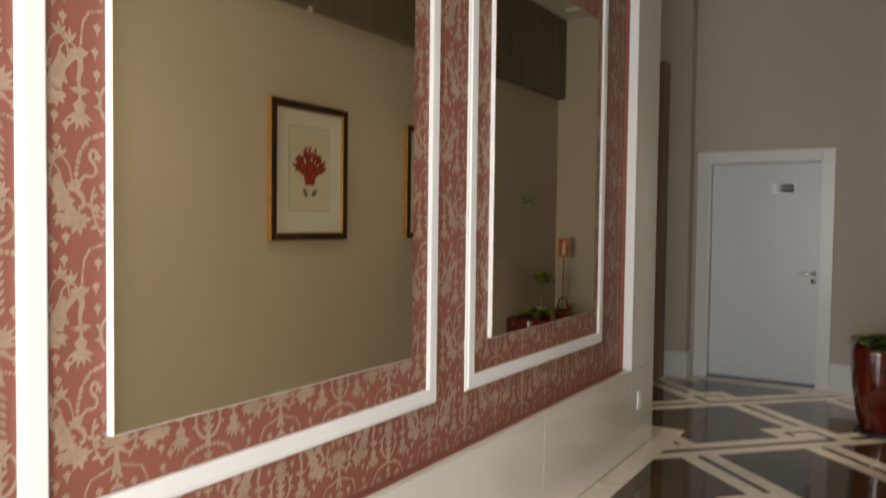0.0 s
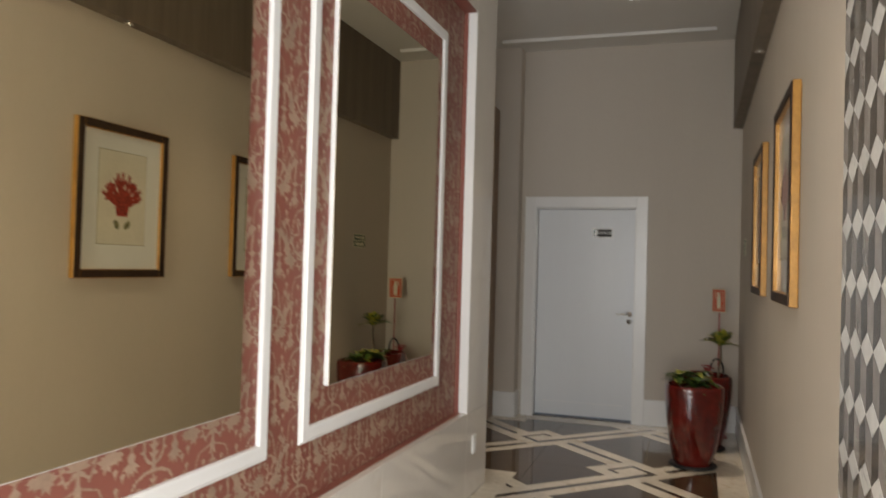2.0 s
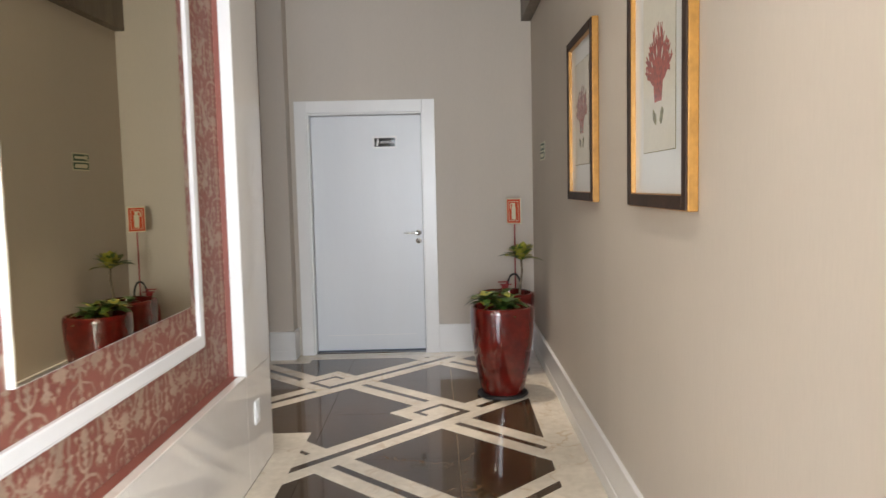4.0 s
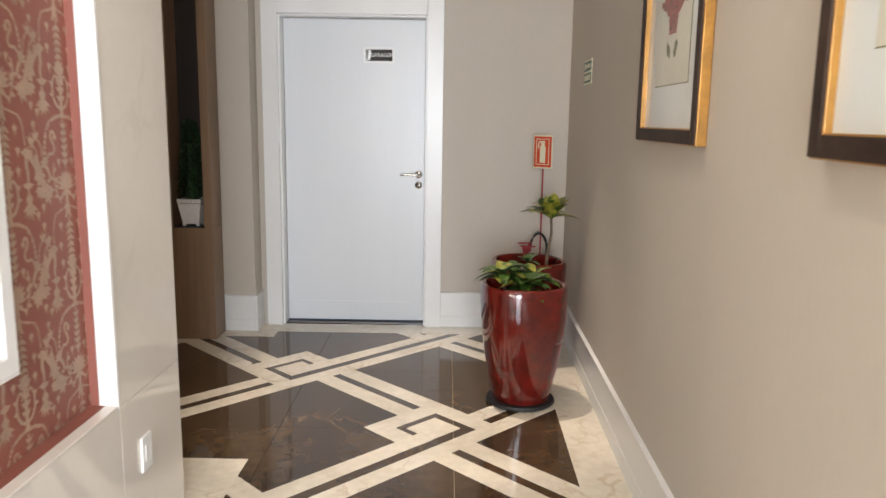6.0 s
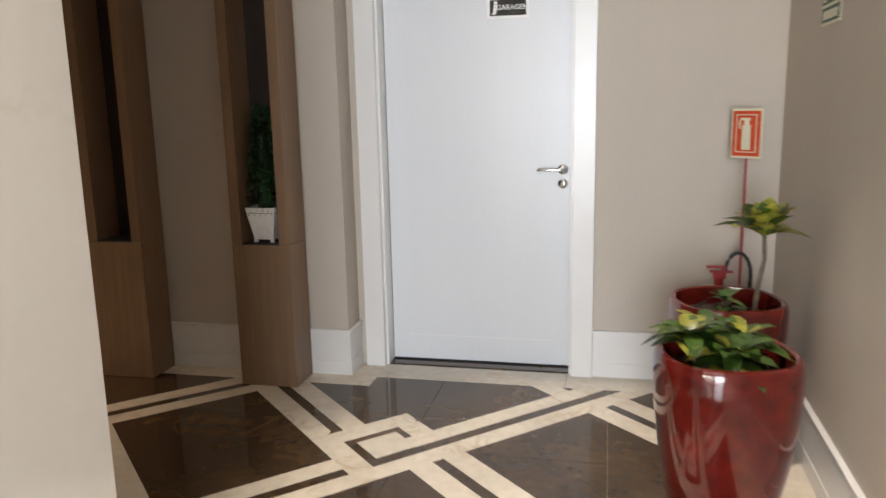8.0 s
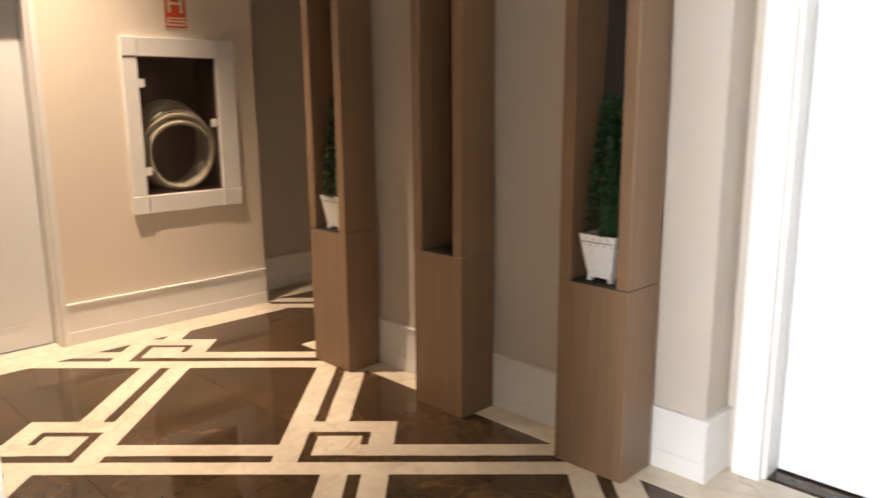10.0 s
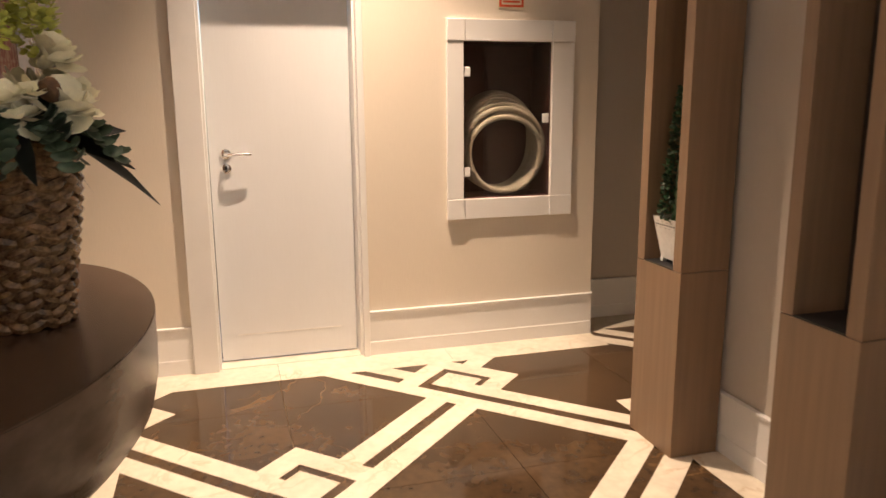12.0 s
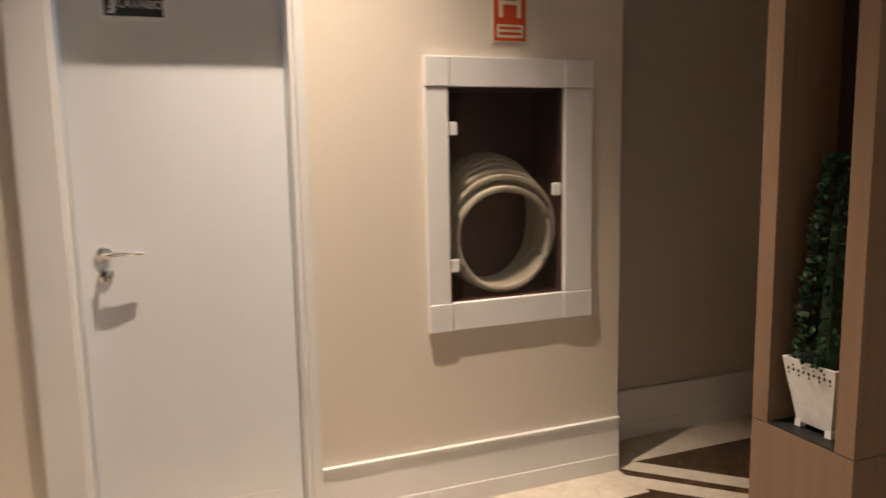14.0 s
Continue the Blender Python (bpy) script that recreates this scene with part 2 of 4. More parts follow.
def tube(bm, pts, radius, seg=10, close=False):
    pts = [Vector(p) for p in pts]
    rings = []
    k = len(pts)
    for i, p in enumerate(pts):
        if close:
            d = pts[(i + 1) % k] - pts[i - 1]
        else:
            d = pts[min(i + 1, k - 1)] - pts[max(i - 1, 0)]
        d.normalize()
        up = Vector((0, 0, 1)) if abs(d.z) < 0.9 else Vector((1, 0, 0))
        a = d.cross(up).normalized()
        b = d.cross(a)
        r = radius[i] if isinstance(radius, (list, tuple)) else radius
        rings.append([bm.verts.new(p + a * r * math.cos(2 * math.pi * j / seg) + b * r * math.sin(2 * math.pi * j / seg)) for j in range(seg)])
    for i in range(k if close else k - 1):
        a, b = rings[i], rings[(i + 1) % k]
        for j in range(seg):
            bm.faces.new((a[j], a[(j + 1) % seg], b[(j + 1) % seg], b[j]))
    if not close:
        bm.faces.new(rings[0][::-1])
        bm.faces.new(rings[-1])
    bmesh.ops.recalc_face_normals(bm, faces=bm.faces[:])
    return bm


def clip(poly, a, b, c):
    """Keeps the part of a convex outline where a x + b y <= c."""
    out = []
    for i, p in enumerate(poly):
        q = poly[(i + 1) % len(poly)]
        dp, dq = a * p[0] + b * p[1] - c, a * q[0] + b * q[1] - c
        if dp <= 1e-9:
            out.append(p)
        if (dp < -1e-9 and dq > 1e-9) or (dp > 1e-9 and dq < -1e-9):
            t = dp / (dp - dq)
            out.append((p[0] + (q[0] - p[0]) * t, p[1] + (q[1] - p[1]) * t))
    return out


def smooth(bm, limit=40):
    for f in bm.faces:
        f.smooth = True
    for e in bm.edges:
        if len(e.link_faces) == 2 and e.calc_face_angle(0) > radians(limit):
            e.smooth = False
    return bm


def mesh(name, bm, material):
    me = bpy.data.meshes.new(name)
    bm.to_mesh(me)
    bm.free()
    for m in material if isinstance(material, (list, tuple)) else (material,):
        me.materials.append(m)
    return me


def part(name, bm, material, parent=None, label=""):
    ob = new(name, mesh(name, bm, material))
    if parent:
        ob.parent = parent
    return tagged(ob, label=label)


def thing(name, m, label, category, group=""):
    ob = new(name)
    ob.empty_display_size = 0.1
    ob.matrix_basis = m
    return tagged(ob, label, category, group)


def structure(name, bm, material, label):
    return tagged(part(name, bm, material), label, kind="structure")


def words(name, body, size, m, material, parent, label="", align="CENTER"):
    cu = bpy.data.curves.new(name, "FONT")
    cu.body, cu.size, cu.extrude, cu.align_x, cu.align_y = body, size, 0.0006, align, "CENTER"
    tmp = bpy.data.objects.new(name, cu)
    scene.collection.objects.link(tmp)
    me = bpy.data.meshes.new_from_object(tmp.evaluated_get(bpy.context.evaluated_depsgraph_get()))
    bpy.data.objects.remove(tmp)
    me.name = name
    me.materials.clear()
    me.materials.append(material)
    ob = new(name, me)
    ob.parent = parent
    ob.matrix_basis = m
    return tagged(ob, label=label)


# ---- plan ----
H = 3.70                       # ceiling
MX = -1.362                    # marble face of the mirror wall, in its own line
RX = -1.443                    # wallpaper in its recess
ENDY = 5.965                   # end of the mirror wall
DY = 8.43                      # wall with the garage door
CY = 8.25                      # wall behind the wooden columns
HX = -5.00                     # wall with the hose cabinet
BY = 5.75                      # lobby wall behind the console
BASE = 0.247                   # baseboards
WX = -1.656                    # corner between the column wall and the garage door's wall


SLOPE = 0.022                  # the corridor runs a little askew to the far wall
LINE = pose(MX, 5.5, 0, 0, 0, -math.degrees(math.atan(SLOPE))) @ pose(-MX, -5.5, 0)


def mx(y):
    return MX + SLOPE * (y - 5.5)


def rx(y):
    return 0.355 + SLOPE * (y - 4.8)


def tx(y):
    """Face of the mosaic, a little proud of the wall."""
    return rx(y) - 0.03


floor = structure("floor", boxes((-6.2, -4.3, -0.12, 3.4, 11.4, -0.012)), M["grout"], "dark brown marble floor with interlaced cream marble bands")
structure("ceiling", boxes((-6.2, -4.3, H, 3.4, 11.4, H + 0.15)), M["ceiling"], "smooth white painted plaster ceiling")
structure("trim_1", boxes((-1.80, 8.00, H - 0.03, 0.17, 8.045, H - 0.001)), M["ceiling"], "white plaster lip across the ceiling")

# mirror wall: body, then marble slabs round a papered recess
R0, R1, RZ0, RZ1 = 1.18, 5.476, 0.562, 3.105
wall_west = structure("wall_west", boxes((-1.75, -4.3, 0, RX - 0.004, ENDY - 0.02, H)), M["marble_wall"], "corridor wall clad in polished cream marble around red wallpaper")
slab = []
for a, b in ((-4.3, -2.4), (-2.4, -0.6), (-0.6, 1.2), (1.2, 2.68), (2.68, 4.16), (4.16, R1 + 0.016), (R1 + 0.016, ENDY)):
    slab.append((a, b, 0.004, RZ0 - 0.012))
for a, b in ((-4.3, -2.4), (-2.4, -0.6), (-0.6, R0)):
    slab.append((a, b, RZ0 - 0.012, H))
slab.append((R1 + 0.016, ENDY, RZ0 - 0.012, H))
for a, b in ((R0, 2.45), (2.45, 3.85), (3.85, R1 + 0.016)):
    slab.append((a, b, RZ1 + 0.012, H))
for a, b, z0, z1 in slab:
    part("marble_panel", boxes((RX - 0.003, a + 0.001, z0 + 0.001, MX, b - 0.001, z1 - 0.001, 0.0012)), M["marble_wall"], wall_west)
part("marble_panel", boxes((-1.75, ENDY - 0.019, 0.004, RX - 0.005, ENDY, RZ0 - 0.013, 0.001)), M["marble_wall"], wall_west)
part("marble_panel", boxes((-1.75, ENDY - 0.019, RZ0 - 0.011, RX - 0.005, ENDY, H, 0.001)), M["marble_wall"], wall_west)
part("wallpaper", boxes((RX - 0.003, R0, RZ0, RX, R1, RZ1)), M["red_paper"], wall_west, "red damask wallpaper")
structure("trim_2", boxes((RX + 0.027, R1, RZ0 - 0.011, MX + 0.004, R1 + 0.015, RZ1 + 0.011, 0.002), (RX + 0.027, R0 - 0.016, RZ0 - 0.011, MX + 0.004, R0 - 0.001, RZ1 + 0.011, 0.002)), M["white"], "white lacquered upright edge of the papered recess")
for y0, y1 in ((R1, R1 + 0.015), (R0 - 0.016, R0 - 0.001)):
    part("wallpaper_return", boxes((RX, y0, RZ0, RX + 0.0265, y1, RZ1)), M["red_paper"], wall_west, "red damask wallpaper")
# underside coloured like the paper, standing for the dark shadow line there
part("wallpaper_return", boxes((RX, R0, RZ1 + 0.0005, MX - 0.001, R1, RZ1 + 0.011)), M["red_paper"], wall_west, "red damask wallpaper")
part("wallpaper_return", boxes((RX, R0, RZ0 - 0.011, RX + 0.044, R1, RZ0 - 0.0005)), M["red_paper"], wall_west, "red damask wallpaper")
structure("trim_3", boxes((RX + 0.0445, R0, RZ0 - 0.011, MX + 0.003, R1, RZ0 - 0.0005, 0.002)), M["marble_wall"], "cream marble ledge of the papered recess")


def damask():
    """Half of one repeat of the print, right of its axis: flat outlines in (across, up)."""
    polys = []
    rnd = random.Random(21)

    def ribbon(pts, wa, wb):
        fine = []
        for i in range(len(pts) - 1):
            p0, p1, p2, p3 = pts[max(i - 1, 0)], pts[i], pts[i + 1], pts[min(i + 2, len(pts) - 1)]
            for k in range(4):
                t = k / 4
                fine.append(tuple(0.5 * (2 * b + (c - a) * t + (2 * a - 5 * b + 4 * c - d) * t * t + (3 * b - a - 3 * c + d) * t ** 3) for a, b, c, d in zip(p0, p1, p2, p3)))
        fine.append(pts[-1])
        left, right, n = [], [], len(fine)
        for i, (a, b) in enumerate(fine):
            c, d = fine[max(i - 1, 0)], fine[min(i + 1, n - 1)]
            q = math.hypot(d[0] - c[0], d[1] - c[1]) or 1
            hw = (wa + (wb - wa) * i / (n - 1)) * 0.66 * (0.85 + 0.3 * rnd.random())
            nx, ny = -(d[1] - c[1]) / q * hw, (d[0] - c[0]) / q * hw
            left.append((a + nx, b + ny))
            right.append((a - nx, b - ny))
        for i in range(n - 1):
            polys.append((left[i], left[i + 1], right[i + 1], right[i]))
        return fine

    def leaf(a, b, deg, ln, wd):
        ca, sa = math.cos(radians(deg)), math.sin(radians(deg))
        wd *= 1.35
        polys.append([(a + ca * p * ln - sa * q * wd, b + sa * p * ln + ca * q * wd) for p, q in ((0, 0.12), (0.3, 0.5), (0.62, 0.36), (1, 0), (0.6, -0.36), (0.3, -0.5), (0, -0.12))])

    def fan(a, b, way, spread, n, ln, wd):
        for k in range(n):
            g = way + spread * (k / (n - 1) - 0.5)
            leaf(a, b, g, ln * (0.8 + 0.25 * math.cos(radians(g - way)) * (1 if k % 2 else 0.75)), wd)

    def beads(pts, n, size):
        fine = []
        for i in range(len(pts) - 1):
            fine += [(pts[i][0] + (pts[i + 1][0] - pts[i][0]) * k / 8, pts[i][1] + (pts[i + 1][1] - pts[i][1]) * k / 8) for k in range(8)]
        for k in range(n):
            a, b = fine[int(k * (len(fine) - 1) / (n - 1))]
            r = size * (0.8 + 0.4 * rnd.random()) / 2
            polys.append([(a + r * math.cos(u), b + 1.15 * r * math.sin(u)) for u in (0, 1.05, 2.1, 3.14, 4.19, 5.24)])

    # palmette on the axis with a stem below
    for g in (84, 62, 40, 18, -6):
        leaf(0.0, 0.012, g, 0.052 - 0.008 * abs(g - 45) / 45, 0.013)
    leaf(0.004, 0.0, -38, 0.034, 0.011)
    leaf(0.002, -0.03, -84, 0.048, 0.013)
    ribbon([(0.001, 0.01), (0.002, -0.02), (0.001, -0.05)], 0.008, 0.006)
    leaf(0.003, -0.062, -50, 0.022, 0.009)
    # leafy stem beside it
    ribbon([(0.054, 0.078), (0.061, 0.045), (0.053, 0.004), (0.034, -0.034)], 0.006, 0.004)
    for a, b, g in ((0.060, 0.055, 150), (0.060, 0.035, 20), (0.056, 0.015, 190), (0.047, -0.010, -20), (0.041, -0.022, 170)):
        leaf(a, b, g, 0.019, 0.009)
    # star flower at the foot of an acanthus scroll
    for g in (92, 30, -18, -62, -100, -142, 172, 140):
        leaf(0.093, 0.002, g, 0.036 if g in (-18, -62, 172, -100) else 0.026, 0.013)
    ribbon([(0.150, 0.098), (0.134, 0.084), (0.122, 0.052), (0.108, 0.020), (0.095, 0.004)], 0.008, 0.017)
    for a, b, g in ((0.136, 0.088, 75), (0.130, 0.070, 210), (0.121, 0.050, 190), (0.114, 0.034, 215), (0.140, 0.090, -30)):
        leaf(a, b, g, 0.022, 0.010)
    fan(0.101, 0.074, 70, 150, 5, 0.024, 0.010)
    ribbon([(0.101, 0.074), (0.088, 0.062), (0.080, 0.045), (0.086, 0.030), (0.093, 0.036)], 0.010, 0.005)
    # small double scroll
    ribbon([(0.046, 0.150), (0.050, 0.162), (0.062, 0.160), (0.064, 0.144), (0.052, 0.128), (0.050, 0.112), (0.062, 0.102), (0.076, 0.104), (0.098, 0.080)], 0.007, 0.006)
    fan(0.046, 0.150, 250, 120, 3, 0.014, 0.007)
    # chain of beads up to the axis
    beads([(0.000, 0.206), (0.035, 0.201), (0.066, 0.189), (0.086, 0.163), (0.096, 0.126), (0.100, 0.088)], 15, 0.0115)
    # hoop with a spike
    ribbon([(0.158, 0.095), (0.153, 0.128), (0.136, 0.145), (0.117, 0.128), (0.108, 0.092)], 0.0035, 0.0035)
    fan(0.136, 0.146, 90, 90, 3, 0.026, 0.008)
    # bell drop
    leaf(0.090, 0.374, 20, 0.026, 0.013)
    leaf(0.090, 0.374, 160, 0.026, 0.013)
    fan(0.090, 0.370, 90, 120, 5, 0.024, 0.010)
    ribbon([(0.090, 0.372), (0.086, 0.345), (0.091, 0.322), (0.089, 0.300)], 0.012, 0.006)
    leaf(0.064, 0.296, 0, 0.052, 0.010)
    leaf(0.072, 0.290, 0, 0.036, 0.008)
    ribbon([(0.089, 0.290), (0.088, 0.272), (0.089, 0.262)], 0.004, 0.008)
    leaf(0.089, 0.274, -90, 0.040, 0.024)
    fan(0.089, 0.244, -90, 130, 6, 0.042, 0.010)
    # acanthus beside the drop, ending in a clump
    ribbon([(0.092, 0.376), (0.106, 0.362), (0.124, 0.345), (0.134, 0.318), (0.140, 0.292)], 0.009, 0.015)
    for a, b, g in ((0.108, 0.360, 95), (0.118, 0.352, -60), (0.128, 0.338, 60), (0.132, 0.322, -130), (0.137, 0.306, 20)):
        leaf(a, b, g, 0.024, 0.011)
    fan(0.143, 0.284, -75, 170, 6, 0.034, 0.012)
    # fine chain to the axis and its hoop
    beads([(0.000, -0.042), (0.035, -0.053), (0.066, -0.062), (0.080, -0.086), (0.085, -0.120), (0.086, -0.150)], 20, 0.0075)
    ribbon([(0.140, -0.190), (0.134, -0.154), (0.114, -0.138), (0.095, -0.152), (0.087, -0.180)], 0.0035, 0.0035)
    fan(0.112, -0.137, 90, 70, 3, 0.030, 0.008)
    # lyre on the axis above
    ribbon([(0.004, 0.225), (0.022, 0.232), (0.038, 0.256), (0.038, 0.290), (0.024, 0.312), (0.012, 0.302), (0.016, 0.288)], 0.008, 0.005)
    ribbon([(0.003, 0.212), (0.003, 0.262), (0.002, 0.318)], 0.008, 0.005)
    fan(0.002, 0.318, 75, 80, 4, 0.036, 0.012)
    for b in (0.246, 0.270, 0.294):
        leaf(0.003, b, 38, 0.022, 0.009)
    leaf(0.037, 0.262, 0, 0.020, 0.009)
    leaf(0.036, 0.286, 35, 0.022, 0.010)
    # leafy stems on the axis between the motifs
    ribbon([(0.001, 0.060), (0.001, 0.120), (0.001, 0.196)], 0.003, 0.003)
    for k in range(6):
        leaf(0.002, 0.072 + 0.020 * k, 48, 0.024 - 0.001 * k, 0.008)
    ribbon([(0.001, -0.075), (0.001, -0.130), (0.001, -0.205)], 0.003, 0.003)
    for k in range(6):
        leaf(0.002, -0.090 - 0.019 * k, -42, 0.026 - 0.001 * k, 0.008)
    fan(0.001, -0.205, -70, 70, 3, 0.026, 0.009)
    # small blossoms that fill the ground
    for a, b in ((0.046, -0.095), (0.052, -0.150), (0.048, -0.200), (0.050, 0.030), (0.124, -0.035), (0.128, -0.085), (0.122, 0.215), (0.034, 0.080), (0.124, 0.006)):
        fan(a, b, 90, 250, 5, 0.013, 0.008)
        leaf(a, b, -90, 0.020, 0.005)
    return polys


def print_on(y0, y1, z0, z1, axis=1.882, foot=0.953, w=0.545, h=0.535):
    """The half-drop print over a rectangle: flat pieces in (along, up), cut at its edges."""
    half = damask()
    verts, faces = [], []
    for i in range(int((y0 - axis) / w * 2) - 2, int((y1 - axis) / w * 2) + 3):
        for j in range(-3, 8):
            cy, cz = axis + i * w / 2, foot + j * h + (h / 2 if i % 2 else 0)
            for s in (1, -1):
                for n, poly in enumerate(half):
                    pts = [(cy + s * a, cz + b) for a, b in poly]
                    if min(p[0] for p in pts) > y1 or max(p[0] for p in pts) < y0 or min(p[1] for p in pts) > z1 or max(p[1] for p in pts) < z0:
                        continue
                    for cut in ((1, 0, y1), (-1, 0, -y0), (0, 1, z1), (0, -1, -z0)):
                        pts = clip(pts, *cut) if len(pts) > 2 else pts
                    if len(pts) < 3:
                        continue
                    k = len(verts)
                    verts += [(a, b, (n * 2 + (s > 0)) * 0.000003) for a, b in pts]
                    faces.append(tuple(range(k, k + len(pts)))[::s])
    return verts, faces


pv, pf = print_on(R0 + 0.002, R1 - 0.002, RZ0 + 0.002, RZ1 - 0.002)
pm = bpy.data.meshes.new("wallpaper_print")
pm.from_pydata([(RX + 0.0005 + c, a, b) for a, b, c in pv], [], pf)
pm.materials.append(M["print"])
pr = new("wallpaper_print", pm)
pr.parent = wall_west
tagged(pr, "beige damask scrolls printed on the red wallpaper", kind="stuff")


def moulding(y0, y1, z0, z1, x, w=0.062, d=0.018):
    """A mitred picture-frame moulding on a wall that faces +x."""
    bm = bmesh.new()
    prof = ((0, 0.001), (0, d * 0.5), (w * 0.14, d * 0.55), (w * 0.17, d * 0.9), (w * 0.22, d), (w * 0.92, d), (w, d * 0.8), (w, 0.001))
    loops = []
    for a, b in prof:
        loops.append([bm.verts.new((x + b, yy, zz)) for yy, zz in ((y0 + a, z0 + a), (y1 - a, z0 + a), (y1 - a, z1 - a), (y0 + a, z1 - a))])
    for p, q in zip(loops, loops[1:]):
        for i in range(4):
            bm.faces.new((p[i], p[(i + 1) % 4], q[(i + 1) % 4], q[i]))
    bmesh.ops.recalc_face_normals(bm, faces=bm.faces[:])
    return bm


for k, (y0, y1) in enumerate(((1.648, 3.278), (3.508, 5.125))):
    structure("moulding_%d" % (k + 1), moulding(y0, y1, 0.783, 2.876, RX), M["white"], "white lacquered wall moulding framing a mirror")
for y0, y1 in ((1.856, 3.085), (3.706, 4.945)):
    mir = thing("wall_mirror", pose(RX, (y0 + y1) / 2, 0.985), "large frameless mirror with white edges on red wallpaper", "mirror", "mirrors on the papered wall")
    hw, hh = (y1 - y0) / 2, 1.683
    part("backing", boxes((0.001, -hw, 0, 0.020, hw, hh, 0.0015)), M["white"], mir, "white lacquered edge")
    part("mirror_glass", boxes((0.0205, -hw + 0.004, 0.004, 0.0245, hw - 0.004, hh - 0.004)), M["mirror"], mir, "clear silvered glass")

for ob in [o for o in scene.objects if o.parent is None and o.name.startswith(("wall_west", "trim_2", "trim_3", "moulding_", "wall_mirror"))]:
    ob.matrix_basis = LINE @ ob.matrix_basis

# corridor's far wall with the garage door
D0, D1, DZ = -1.508, -0.516, 2.105
structure("wall_north", boxes((WX + 0.0005, DY, 0, D0 - 0.02, DY + 0.25, H), (D1 + 0.02, DY, 0, 0.75, DY + 0.25, H), (D0 - 0.02, DY, DZ + 0.02, D1 + 0.02, DY + 0.25, H)), M["beige"], "beige textile-covered wall around the white door")
structure("wall_columns", boxes((-3.80, CY, 0, WX, 8.72, H)), M["beige"], "beige textile-covered wall behind the wooden columns")
structure("wall_passage_east", boxes((-3.80, 8.721, 0, -3.5, 11.1, H)), M["beige"], "beige wall of the dim passage")
structure("wall_passage_end", boxes((-5.6, 11.1, 0, -3.5, 11.35, H)), M["beige"], "beige wall closing the dim passage")

# right-hand wall, slightly askew, with the mosaic at its near end
ME = 2.974
structure("wall_east", prism([(rx(ME), ME), (rx(DY) , DY - 0.001), (0.75, DY - 0.001), (0.75, ME)], 0, H), M["beige"], "beige textile-covered corridor wall with framed prints")
wall_mosaic = structure("wall_mosaic", prism([(tx(1.75) + 0.012, 1.75), (tx(ME) + 0.012, ME - 0.001), (0.75, ME - 0.001), (0.75, 1.75)], 0, H), M["grout"], "wall faced with cube-patterned marble mosaic")

# unseen entrance hall behind the start, assumed; glazed end placed to shape daylight falloff
structure("wall_hall_north", boxes((0.752, 1.75, 0, 3.2, 2.0, H)), M["beige"], "beige wall of the entrance hall")
structure("wall_hall_east", boxes((3.0, -4.3, 0, 3.3, 1.749, H)), M["beige"], "beige wall of the entrance hall")
structure("wall_south", boxes((-1.50, -1.0, 0, -1.3, -0.75, H), (2.6, -1.0, 0, 2.999, -0.75, H), (-1.3, -1.0, 2.8, 2.6, -0.75, H)), M["beige"], "unseen assumed entrance wall with a wide glazed opening")
win = structure("window_1", boxes((-1.3, -0.92, 0, -1.24, -0.82, 2.8), (2.54, -0.92, 0, 2.6, -0.82, 2.8), (-1.24, -0.92, 2.74, 2.54, -0.82, 2.8), (0.57, -0.92, 0, 0.63, -0.82, 2.74)), M["chrome"], "unseen assumed metal-framed glazed entrance")
for a, b in ((-1.235, 0.565), (0.635, 2.535)):
    pane = part("pane", boxes((a, -0.875, 0.01, b, -0.865, 2.73)), M["glass"], win, "clear glass pane")
    pane.visible_shadow = False
structure("ground", boxes((-60, -90, -0.3, 60, -4.31, -0.13)), M["grout"], "paved ground outside the entrance")

# lobby walls
Q0, Q1 = 6.362, 7.108
N0, N1, NZ0, NZ1 = 7.673, 8.175, 0.828, 1.652
structure("wall_hose", boxes(
    (-5.35, 5.3, 0, HX, Q0 - 0.02, H), (-5.35, Q1 + 0.02, 0, HX, N0, H), (-5.35, N1, 0, HX, 8.455, H), (-5.35, Q0 - 0.02, DZ + 0.02, HX, Q1 + 0.02, H),
    (-5.35, N0, 0, HX, N1, NZ0), (-5.35, N0, NZ1, HX, N1, H)), M["cream_wall"], "cream textile-covered lobby wall with a door and a hose cabinet")
structure("wall_passage_west", boxes((-5.60, 8.4551, 0, -5.275, 11.1, H)), M["beige"], "beige wall of the dim passage")
wall_lobby = structure("wall_lobby", boxes((-4.999, 5.3, 0, -1.751, BY - 0.056, H)), M["marble_wall"], "lobby wall clad in polished cream marble around red wallpaper")
for a, b, z0, z1 in ((-4.998, -4.56, 0.55, H), (-4.998, -4.56, 0.004, 0.55), (-4.56, -3.2, 0.004, RZ0), (-3.2, -1.751, 0.004, RZ0), (-4.56, -3.2, RZ1, H), (-3.2, -1.751, RZ1, H), (-2.1, -1.751, RZ0, RZ1)):
    part("marble_panel", boxes((a + 0.001, BY - 0.055, z0 + 0.001, b - 0.001, BY, z1 - 0.001, 0.0012)), M["marble_wall"], wall_lobby)
part("wallpaper", boxes((-4.545, BY - 0.054, RZ0, -2.1, BY - 0.051, RZ1)), M["red_paper"], wall_lobby, "red damask wallpaper")
structure("trim_4", boxes((-4.559, BY - 0.05, RZ0, -4.545, BY + 0.004, RZ1, 0.002)), M["white"], "white lacquered upright edge of the papered recess")
pv, pf = print_on(-4.543, -2.102, RZ0 + 0.002, RZ1 - 0.002)
pm = bpy.data.meshes.new("wallpaper_print")
